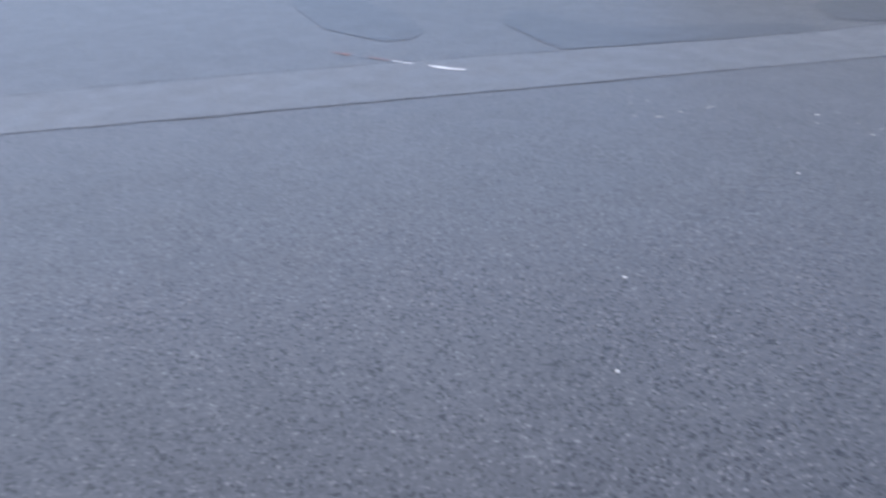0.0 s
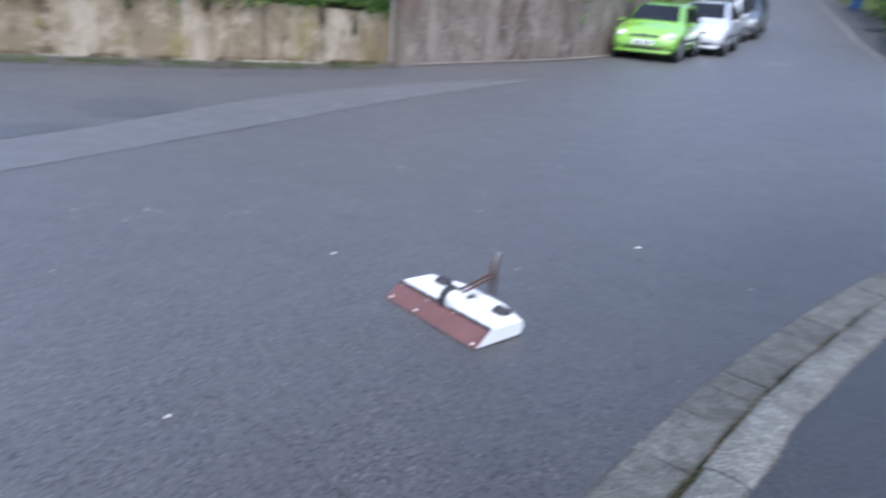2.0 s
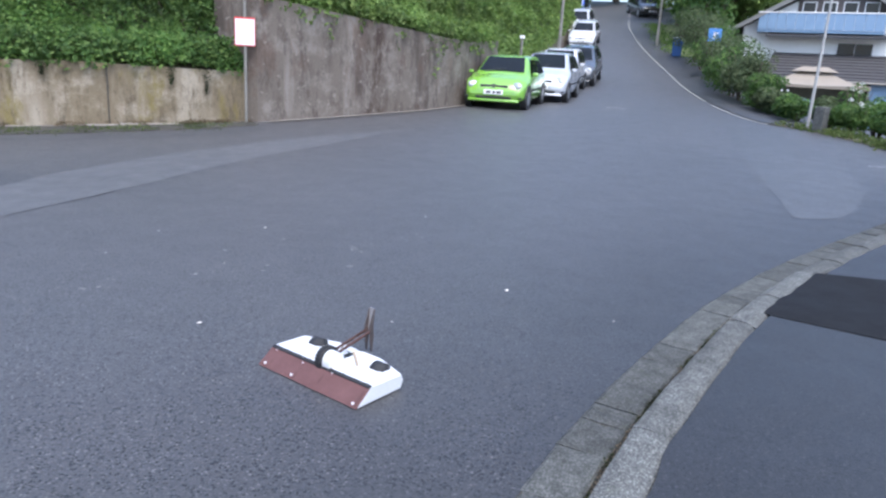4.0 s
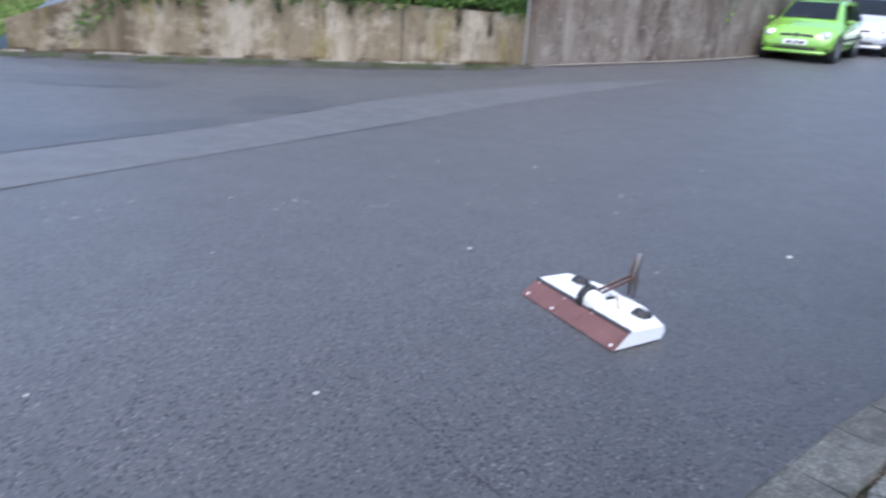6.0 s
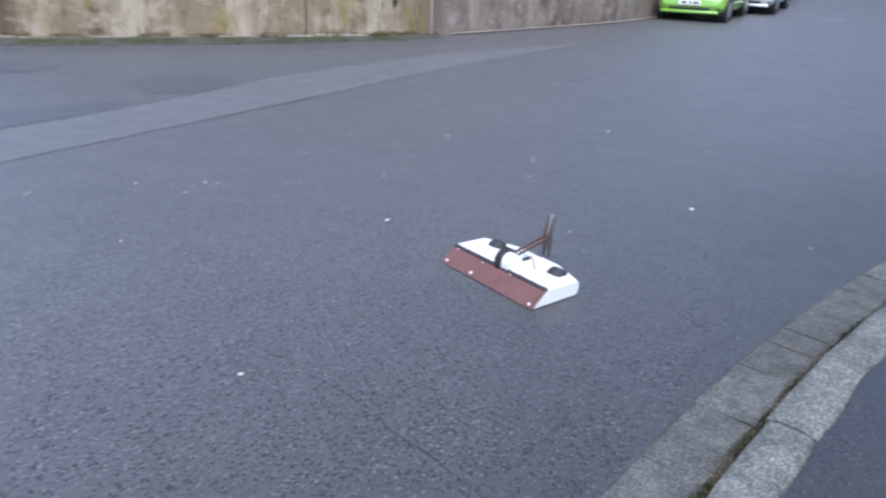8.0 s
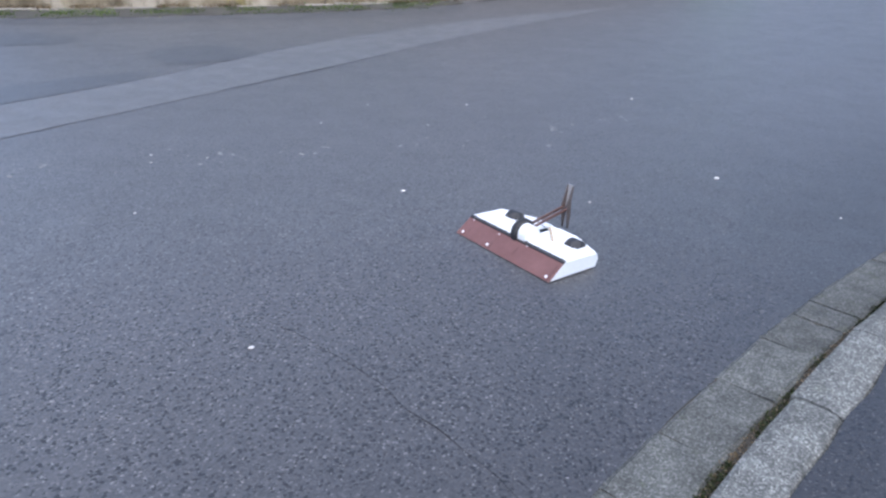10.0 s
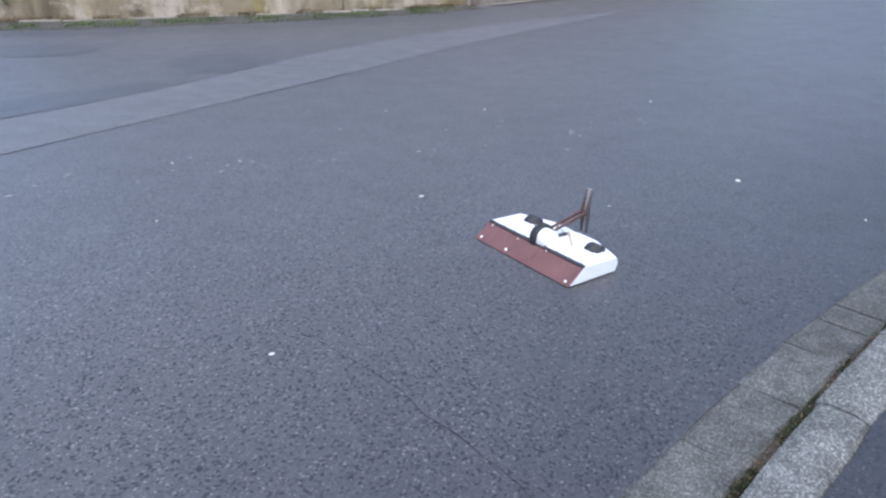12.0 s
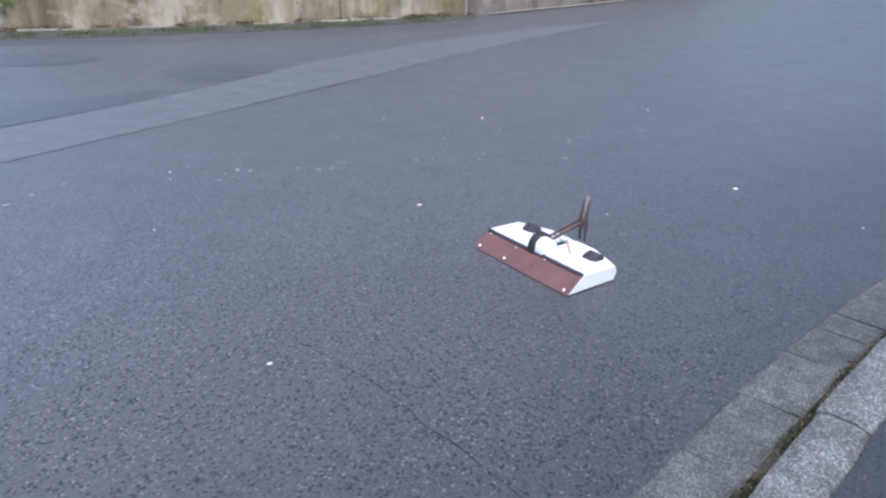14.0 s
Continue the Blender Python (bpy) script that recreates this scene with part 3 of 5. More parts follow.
# ---- fighting robot in its final position ----
def robot(m):
    """Wedge-shaped robot; x runs along its width, y to its back, z up; the origin lies below the middle of its front edge."""
    W, H = 0.70, 0.080
    t = thing("combat_robot", "home-built white wedge combat robot with rusty ramp and hammer arm", "robot", m)
    white = plain("white_plastic", (0.60, 0.61, 0.62), 0.42, vary=0.04, scale=9.0)
    ramp = Mat("scraped_rusty_ramp", 0.55, 0.2)
    c = ramp.ramp(ramp.noise(7, 6, 0.7, (1, 1, 1)), [(0.3, (0.095, 0.042, 0.037)), (0.7, (0.140, 0.068, 0.061))])
    c = ramp.mix(ramp.ramp(ramp.noise(26, 3, 0.6, (1, 0.2, 0.2)), [(0.60, 0.0), (0.72, 0.75)]), c, (0.035, 0.016, 0.012))
    ramp.color(c)
    black = plain("black_rubber", (0.018, 0.018, 0.02), 0.7, vary=0.3, scale=40.0)
    steel = plain("dark_bare_steel", (0.16, 0.13, 0.12), 0.45, 0.75, vary=0.3, scale=30.0)
    brown = plain("brown_oxidised_bar", (0.10, 0.055, 0.045), 0.5, 0.4, vary=0.3, scale=30.0)
    bright = plain("bright_bolt", (0.75, 0.75, 0.74), 0.35, 0.3, vary=0.05)
    wood = plain("pale_wood", (0.36, 0.29, 0.21), 0.7, vary=0.15, scale=60.0)
    y1 = 0.100                                     # where the ramp meets the deck
    # side cheeks
    for s in (-1, 1):
        bm = bmesh.new()
        x = s * (W / 2 - 0.004)
        prism(bm, [(0.012, 0.006), (0.303, 0.006), (0.319, H * 0.55), (0.307, H * 0.92), (y1, H)], x - 0.004, x + 0.004, "x")
        part("side_panel", bm, white, t)
    # deck, rear panels and underside; the rear corners are cut off
    def yb(x):
        return float(np.interp(abs(x), [0, 0.15, W / 2], [0.378, 0.378, 0.307]))

    def zt(y):
        return H + (y - y1) * -0.03

    cuts = [(-W / 2 + .004), -.15, .15, W / 2 - .004]
    for xa, xb in zip(cuts, cuts[1:]):
        bm = bmesh.new()
        outer = [(xa, yb(xa) - .004, .008), (xb, yb(xb) - .004, .008), (xb, yb(xb) + .012, H * .55), (xb, yb(xb), zt(yb(xb)) - .002), (xa, yb(xa), zt(yb(xa)) - .002), (xa, yb(xa) + .012, H * .55)]
        vs = [bm.verts.new(q) for q in outer]
        f1, f2 = bm.faces.new((vs[0], vs[1], vs[2], vs[5])), bm.faces.new((vs[5], vs[2], vs[3], vs[4]))
        bmesh.ops.solidify(bm, geom=[f1, f2], thickness=.005)
        bmesh.ops.recalc_face_normals(bm, faces=bm.faces[:])
        part("rear_panel", bm, white, t)
    bm = bmesh.new()
    box(bm, (W - 0.03, 0.24, 0.006), Matrix.Translation((0, 0.165, 0.013)))
    part("base_plate", bm, black, t)

    def deck(x0, x1, ya=None, yc=None):
        """A deck panel from ya to yc, or to the rear edge."""
        bm = bmesh.new()
        rows = []
        for x in (x0, x1):
            front, back = (y1 if ya is None else ya), (yb(x) if yc is None else yc)
            rows.append([(x, front, zt(front) + .001), (x, back, zt(back) + .001), (x, back, zt(back) - .005), (x, front, zt(front) - .005)])
        loft(bm, rows)
        return part("deck_panel", bm, white, t)

    wx, wh, wy0, wy1 = 0.222, 0.048, 0.255, 0.325
    for s in (-1, 1):
        for a, b, ya, yc in ((W / 2 - .008, wx + wh, None, None), (wx + wh, wx - wh, None, wy0), (wx + wh, wx - wh, wy1, None), (wx - wh, .15, None, None), (.15, .022, None, None)):
            lo, hi = sorted((s * a, s * b))
            deck(lo, hi, ya, yc)
        bm = bmesh.new()
        turn = Matrix.Translation((s * wx, (wy0 + wy1) / 2, 0.053)) @ Matrix.Rotation(radians(90), 4, "Y")
        cyl(bm, 0.050, 0.050, 0.076, turn, 28)
        bmesh.ops.bevel(bm, geom=[e for e in bm.edges if len(e.link_faces) == 2 and e.calc_face_angle(0) > 1], offset=0.008, segments=2, affect="EDGES")
        wheel = part("wheel", bm, black, t, "black rubber wheel showing through the deck", True)
        bm = bmesh.new()
        cyl(bm, 0.02, 0.02, 0.082, turn, 16)
        part("hub", bm, steel, wheel)
        bm = bmesh.new()
        box(bm, (.09, .066, .004), Matrix.Translation((s * wx, (wy0 + wy1) / 2, 0.03)))
        part("wheel_well", bm, black, t)
    # ramp with its hinge strip and bolts
    bm = bmesh.new()
    prism(bm, [(0.0, 0.004), (0.006, 0.003), (y1, H - 0.008), (y1 - 0.004, H - 0.003)], -W / 2, W / 2 - 0.002, "x")
    part("ramp", bm, ramp.m, t, "scraped red-brown metal ramp")
    bm = bmesh.new()
    box(bm, (W - 0.004, 0.020, 0.008), Matrix.Translation((0, y1 - 0.003, H - 0.001)) @ Matrix.Rotation(radians(20), 4, "X"), 0.002)
    part("hinge_strip", bm, black, t)
    slope = math.atan2(H - 0.007, y1)
    for x, y in ((-0.315, 0.016), (-0.115, 0.016), (0.315, 0.014), (-0.31, 0.085), (-0.1, 0.08), (0.10, 0.088)):
        bm = bmesh.new()
        big = 0.0075 if y < 0.05 else 0.004
        cyl(bm, big, big * 0.7, 0.006, Matrix.Translation((x, y, 0.007 + y * math.tan(slope))) @ Matrix.Rotation(slope, 4, "X"), 10)
        part("bolt", bm, bright, t)
    for k in range(9):
        bm = bmesh.new()
        cyl(bm, 0.006, 0.005, 0.006, Matrix.Translation((-0.32 + 0.08 * k, y1 + 0.004, H + 0.004)), 8)
        part("hinge_screw", bm, steel, t)
    # hammer drive: dark toothed drum with white half-round cheeks
    ax, az = y1 + 0.045, H + 0.020
    cross = Matrix.Translation((0, ax, az)) @ Matrix.Rotation(radians(90), 4, "Y")
    bm = bmesh.new()
    cyl(bm, 0.064, 0.064, 0.034, cross, 32)
    drum = part("drum", bm, black, t, "black toothed drive drum", True)
    for k in range(24):
        a = 2 * math.pi * k / 24
        bm = bmesh.new()
        box(bm, (0.034, 0.007, 0.006), Matrix.Translation((0, ax + 0.065 * math.cos(a), az + 0.065 * math.sin(a))) @ Matrix.Rotation(a + math.pi / 2, 4, "X"))
        part("tooth", bm, black, drum)
    for s, r, w in ((1, 0.050, 0.05), (-1, 0.044, 0.018)):
        bm = bmesh.new()
        arc = [(ax + r * math.cos(math.pi * k / 14), az + r * math.sin(math.pi * k / 14)) for k in range(15)]
        a, b = sorted((s * 0.02, s * (0.02 + w)))
        prism(bm, [(ax + r, H - 0.01)] + arc + [(ax - r, H - 0.01)], a, b, "x")
        part("bearing_block", bm, white, t)
    # arm at rest towards the back: two bars and a pointed blade head
    root = Vector((0, ax, az + 0.006))
    d = Vector((0.0, math.cos(radians(12)), math.sin(radians(12))))
    tip = root + d * 0.30
    arm = None
    for dx in (-0.017, 0.017):
        bm = bmesh.new()
        mid = (root + tip) / 2 + Vector((dx, 0, 0))
        box(bm, (0.008, 0.32, 0.016), Matrix.Translation(mid) @ Matrix.Rotation(radians(12), 4, "X"), 0.002)
        arm = part("arm_bar", bm, brown, t, "brown steel bar of the hammer arm")
    for k in (0.35, 0.7, 0.98):
        bm = bmesh.new()
        cyl(bm, 0.004, 0.004, 0.04, Matrix.Translation(root.lerp(tip, k)) @ Matrix.Rotation(radians(90), 4, "Y"), 8)
        part("spacer", bm, steel, t)
    for dx in (-0.018, 0.018):
        bm = bmesh.new()
        y, z = tip.y - 0.005, tip.z
        prism(bm, [(y + 0.022, z + 0.115), (y + 0.028, z + 0.117), (y + 0.016, z + 0.03), (y + 0.022, z - 0.03), (y + 0.012, z - 0.115), (y + 0.006, z - 0.112), (y - 0.006, z - 0.03), (y - 0.010, z + 0.02)], dx - 0.0035, dx + 0.0035, "x")
        part("hammer_blade", bm, steel, t, "pointed dark steel hammer blade")
    bm = bmesh.new()
    box(bm, (0.03, 0.005, 0.12), Matrix.Translation((0, tip.y + 0.015, tip.z + 0.06)) @ Matrix.Rotation(radians(-6), 4, "X"), 0.001)
    part("blade_spine", bm, plain("worn_steel_edge", (0.42, 0.40, 0.39), 0.4, 0.7, vary=0.15), t, "bare metal spine between the blades")
    # white stop block behind the drum, wooden peg
    bm = bmesh.new()
    box(bm, (0.10, 0.03, 0.014), Matrix.Translation((0.0, 0.33, zt(.33) + 0.008)), 0.003)
    part("arm_rest", bm, white, t)
    bm = bmesh.new()
    box(bm, (0.012, 0.012, 0.075), Matrix.Translation((0.12, 0.225, H + 0.030)) @ Matrix.Rotation(radians(-24), 4, "Y"), 0.002)
    part("wooden_peg", bm, wood, t, "pale wooden stick standing in the deck")
    return t


E1, E2 = Vector((0.205, 3.672)), Vector((0.63, 3.108))
c = (E1 + E2) / 2
robot(pose(c.x, c.y, 0.002, 0, 0, math.degrees(math.atan2((E2 - E1).y, (E2 - E1).x))))

# ---- paints and glass for vehicles and street furniture ----
def car_paint(name, c, metal=0.0):
    k = Mat(name, 0.26, metal)
    k.color(k.mix(1.0, k.ramp(k.noise(2.5, 5), [(0.3, tuple(v * 0.93 for v in c)), (0.7, c)]), k.ramp(k.noise(60, 3), [(0.3, 0.96), (0.7, 1.02)]), "MULTIPLY"))
    k.b.inputs["Coat Weight"].default_value = 1.0
    k.b.inputs["Coat Roughness"].default_value = 0.08
    return k.m


M_TYRE = plain("tyre_rubber", (0.02, 0.02, 0.021), 0.8, vary=0.25, scale=20.0)
M_RIM = plain("alloy_rim", (0.45, 0.45, 0.46), 0.35, 0.8, vary=0.1)
M_GLASS = plain("tinted_car_glass", (0.018, 0.022, 0.024), 0.06, vary=0.15, scale=2.0, spec=0.6)
M_LAMP = plain("clear_lamp_cover", (0.42, 0.44, 0.45), 0.12, 0.3, vary=0.12, scale=20.0)
M_BLACKTRIM = plain("black_trim", (0.015, 0.015, 0.016), 0.55, vary=0.2)
M_PLATE = plain("white_plate", (0.75, 0.75, 0.74), 0.4, vary=0.04)
M_INK = plain("dark_print", (0.03, 0.03, 0.035), 0.6, vary=0.1)
M_STEELPOST = plain("galvanised_post", (0.25, 0.235, 0.205), 0.6, 0.4, vary=0.2, scale=8.0)
M_SIGNWHITE = plain("white_sign_sheet", (0.82, 0.81, 0.80), 0.45, vary=0.03)
M_SIGNRED = plain("red_sign_border", (0.55, 0.04, 0.04), 0.45, vary=0.08)
M_SIGNBLUE = plain("blue_sign_sheet", (0.08, 0.22, 0.50), 0.45, vary=0.06)

HATCH = [(-1.76, .38, .62, .72, .56, .78), (-1.71, .28, .75, .88, .64, .98), (-1.58, .25, .80, .91, .60, 1.33), (-1.25, .22, .82, .91, .585, 1.43), (-.3, .2, .82, .9, .58, 1.46),
         (.22, .2, .82, .89, .57, 1.42), (.92, .2, .82, .88, .67, .985), (1.02, .2, .82, .87, .70, .935), (1.42, .22, .80, .79, .68, .83), (1.64, .24, .75, .66, .62, .70), (1.745, .27, .68, .54, .58, .57), (1.77, .32, .60, .46, .54, .48)]
BOXY = [(-1.76, .38, .70, .80, .62, .95), (-1.73, .28, .79, .92, .68, 1.2), (-1.68, .25, .82, .94, .66, 1.56), (-1.25, .22, .82, .94, .66, 1.62), (-.3, .2, .82, .93, .66, 1.63),
        (.45, .2, .82, .92, .64, 1.58), (1.0, .2, .82, .91, .68, 1.06), (1.1, .2, .82, .9, .70, 1.0), (1.46, .22, .80, .82, .68, .88), (1.64, .24, .77, .7, .64, .74), (1.745, .27, .70, .56, .60, .60), (1.77, .32, .62, .46, .56, .48)]


def car(name, label, paint, x, y, heading, stations, size=(1, 1, 1), detail=True, group="parked cars"):
    """A parked car: x runs to its front. heading: the way it faces, as (x, y)."""
    sx, sy, sz = size
    st = [(a * sx, b * sz, c * sy, d * sz, e * sy, f * sz) for a, b, c, d, e, f in stations]
    h = Vector(heading).normalized()
    reach = 1.16 * sx
    f, r = Vector((x, y)) + h * reach, Vector((x, y)) - h * reach
    ahead = (Vector((f.x, f.y, g(f.x, f.y))) - Vector((r.x, r.y, g(r.x, r.y)))).normalized()
    left = Vector((0, 0, 1)).cross(ahead).normalized()
    up = ahead.cross(left)
    base = (Vector((f.x, f.y, g(f.x, f.y))) + Vector((r.x, r.y, g(r.x, r.y)))) / 2 + Vector((0, 0, 0.004))
    m = Matrix((ahead, left, up)).transposed().to_4x4()
    m.translation = base
    t = thing(name, label, "car", m, group)

    def at(px):
        xs = [s[0] for s in st]
        return [float(np.interp(px, xs, [s[k] for s in st])) for k in range(6)]

    bm = bmesh.new()
    rings = []
    fine = sorted({s[0] for s in st} | set(np.linspace(st[0][0], st[-1][0], 34).tolist()))
    for px in fine:
        _, zb, wl, zk, wt, zt = at(px)
        half = [(wl * .88, zb), (wl * .985, zb + .07), (wl, zb + (zk - zb) * .35), (wl * 1.0, zb + (zk - zb) * .7), (wl * .975, zk), (wt * 1.02, zt - .055), (wt * .93, zt - .012), (wt * .6, zt + .004), (0, zt + .012)]
        rings.append([(px, a, b) for a, b in half] + [(px, -a, b) for a, b in half[-2::-1]])
    loft(bm, rings)
    body = part("body", bm, paint, t, smooth=True)
    # glass lies just proud of the body
    def side(px, k, s):
        _, zb, wl, zk, wt, zt = at(px)
        return Vector((px, s * ((wl * .975) * (1 - k) + wt * 1.02 * k + .007), zk * (1 - k) + (zt - .055) * k + .002))

    def quad(name, pts, mat, lab=""):
        bm = bmesh.new()
        vs = [bm.verts.new(p) for p in pts]
        fc = bm.faces.new(vs)
        out = bmesh.ops.solidify(bm, geom=[fc], thickness=0.004)
        bmesh.ops.recalc_face_normals(bm, faces=bm.faces[:])
        return part(name, bm, mat, t, lab)

    ws0, ws1 = st[5], st[6]                # top and bottom of the windscreen
    nrm = Vector((ws0[5] - ws1[5], 0, ws1[0] - ws0[0])).normalized() * .02
    def screen(k, w):
        px = ws0[0] + (ws1[0] - ws0[0]) * k
        _, zb, wl, zk, wt, zt = at(px)
        return Vector((px, w * wt, zt)) + nrm
    quad("windscreen", [screen(.06, -.86), screen(.06, .86), screen(.95, .92), screen(.95, -.92)], M_GLASS, "dark reflecting windscreen")
    for s in (-1, 1):
        a, b, c, d = st[5][0] - .05 * sx, st[6][0] - .16 * sx, -.28 * sx, -.34 * sx
        quad("side_window", [side(c, .08, s), side(b, .08, s), side(a, .92, s), side(c, .92, s)], M_GLASS)
        quad("side_window", [side(st[2][0] + .18 * sx, .1, s), side(d, .08, s), side(d, .92, s), side(st[2][0] + .3 * sx, .9, s)], M_GLASS)
        bm = bmesh.new()
        box(bm, (.07, .15, .09), Matrix.Translation((st[6][0] - .22 * sx, s * (.88 * sy), .97 * sz)), .025, 2)
        part("mirror", bm, paint, t, "door mirror", True)
        if detail:
            bm = bmesh.new()
            box(bm, (1.9 * sx, .012, .05), Matrix.Translation((-.1, s * .826 * sy, .52 * sz)), .004)
            part("side_trim", bm, M_BLACKTRIM, t)
            for px in (st[5][0] + .45 * sx, -.31 * sx):
                bm = bmesh.new()
                box(bm, (.008, .006, .55 * sz), Matrix.Translation((px, s * .823 * sy, .58 * sz)))
                part("door_gap", bm, M_BLACKTRIM, t)
            bm = bmesh.new()
            box(bm, (.16, .02, .025), Matrix.Translation((-.12 * sx, s * .835 * sy, .78 * sz)), .006)
            part("door_handle", bm, M_BLACKTRIM, t)
    rear = st[2]
    quad("rear_window", [(st[1][0] - .012, -.55 * sy, 1.0 * sz), (st[1][0] - .012, .55 * sy, 1.0 * sz), (rear[0] - .02, .5 * sy, rear[5] - .06), (rear[0] - .02, -.5 * sy, rear[5] - .06)], M_GLASS)
    # front: lamps, grille, intake, bumper, plate with plain bars
    fx = st[-2][0]
    for s in (-1, 1):
        bm = bmesh.new()
        bmesh.ops.create_uvsphere(bm, u_segments=16, v_segments=10, radius=1, matrix=Matrix.Translation((st[-3][0] - .03 * sx, s * .57 * sy, .655 * sz)) @ Matrix.Rotation(radians(s * -24), 4, "Z") @ Matrix.Rotation(radians(-32), 4, "Y") @ Matrix.Diagonal((.07, .155 * sy, .115 * sz, 1)))
        part("headlight", bm, M_LAMP, t, "clear headlight", True)
        bm = bmesh.new()
        cyl(bm, .045, .045, .03, Matrix.Translation((fx + .0, s * .5 * sy, .36 * sz)) @ Matrix.Rotation(radians(90), 4, "Y"), 14)
        part("fog_lamp", bm, M_BLACKTRIM, t)
    bm = bmesh.new()
    for s in (-1, 1):
        box(bm, (.05, .34 * sy, .07 * sz), Matrix.Translation((st[-3][0] + .055 * sx, s * .19 * sy, .635 * sz)) @ Matrix.Rotation(radians(s * -4), 4, "Z"), .012)
    cyl(bm, .055, .055, .04, Matrix.Translation((st[-3][0] + .075 * sx, 0, .645 * sz)) @ Matrix.Rotation(radians(70), 4, "Y"), 16)
    part("grille", bm, M_BLACKTRIM, t)
    bm = bmesh.new()
    box(bm, (.05, .95 * sy, .07 * sz), Matrix.Translation((fx + .012 * sx, 0, .335 * sz)), .015)
    part("air_intake", bm, M_BLACKTRIM, t)
    for s in (-1, 1):
        bm = bmesh.new()
        box(bm, (.06, .26 * sy, .045 * sz), Matrix.Translation((fx - .055 * sx, s * .62 * sy, .335 * sz)) @ Matrix.Rotation(radians(s * -24), 4, "Z"), .012)
        part("corner_intake", bm, M_BLACKTRIM, t)
    bm = bmesh.new()
    box(bm, (.16, 1.36 * sy, .075), Matrix.Translation((fx - .04 * sx, 0, .245 * sz)), .03, 2)
    part("front_lip", bm, paint, t, smooth=True)
    bm = bmesh.new()
    box(bm, (.015, .52, .115), Matrix.Translation((fx + .035 * sx, 0, .475 * sz)) @ Matrix.Rotation(radians(-6), 4, "Y"), .004)
    plate = part("number_plate", bm, M_PLATE, t, "white number plate with plain dark bars")
    for k, w in ((-.13, .12), (.02, .07), (.15, .12)):
        bm = bmesh.new()
        box(bm, (.004, w, .06), Matrix.Translation((fx + .045 * sx, k, .475 * sz)) @ Matrix.Rotation(radians(-6), 4, "Y"))
        part("plate_bar", bm, M_INK, plate)
    for px in (-reach, reach):
        for s in (-1, 1):
            turn = Matrix.Translation((px, s * .735 * sy, .285)) @ Matrix.Rotation(radians(90), 4, "X")
            bm = bmesh.new()
            cyl(bm, .345, .345, .17, Matrix.Translation((px, s * .745 * sy, .30)) @ Matrix.Rotation(radians(90), 4, "X"), 28)
            part("wheel_arch", bm, M_BLACKTRIM, t)
            bm = bmesh.new()
            cyl(bm, .285, .285, .19, turn, 28)
            bmesh.ops.bevel(bm, geom=[e for e in bm.edges if e.calc_face_angle(0) > 1], offset=.03, segments=2, affect="EDGES")
            wheel = part("wheel", bm, M_TYRE, t, "black tyre", True)
            bm = bmesh.new()
            cyl(bm, .18, .18, .20, turn, 20)
            part("rim", bm, M_RIM, wheel)
    bm = bmesh.new()
    tube(bm, [(ws1[0] + .02, -.45 * sy, ws1[5] + .03), (ws1[0] - .12, .1 * sy, ws1[5] + .12)], .008, 6)
    part("wiper", bm, M_BLACKTRIM, t)
    return t


DOWN = (-0.53, -0.85)
car("small_car", "bright lime green small hatchback parked by the wall", car_paint("lime_paint", (0.20, 0.42, 0.05)), 7.30, 19.86, (-0.53, -0.848), HATCH, (0.97, 1.03, 0.945))
car("hatchback", "silver hatchback parked close behind the green car", car_paint("silver_paint", (0.54, 0.56, 0.60), 0.2), 9.72, 22.55, DOWN, HATCH, (1.0, 1.0, 1.0))
car("hatchback", "white hatchback parked behind the silver one", car_paint("white_paint", (0.66, 0.67, 0.68)), 11.5, 25.75, DOWN, HATCH, (1.0, 1.0, 1.04))
car("estate_car", "dark grey car parked on the climbing street", car_paint("grey_paint", (0.085, 0.09, 0.10), 0.3), 13.75, 28.95, DOWN, HATCH, (1.05, 1.04, 1.0))
car("saloon_car", "white car parked further up the street", car_paint("white_paint_old", (0.60, 0.61, 0.62)), 19.2, 40.1, DOWN, HATCH, (1.0, 0.93, 0.9))
car("saloon_car", "white car parked near the top of the street", car_paint("white_paint_far", (0.58, 0.59, 0.61)), 20.5, 43.8, DOWN, HATCH, (1.05, 1.0, 1.04))
car("delivery_van", "blue van parked near the top of the street", car_paint("blue_paint", (0.06, 0.11, 0.42)), 22.1, 48.3, DOWN, BOXY, (1.2, 1.1, 1.1))
car("dark_car", "black car parked on the verge at the bend", car_paint("black_paint", (0.018, 0.018, 0.02)), 29.5, 51.8, (-0.2, -1), HATCH, (1.15, 1.06, 1.0))

# ---- sign on its post at the wall ----
def post(bm, x, y, z0, z1, r0, r1=None, seg=14):
    cyl(bm, r0, r1 or r0, z1 - z0, Matrix.Translation((x, y, (z0 + z1) / 2)), seg)


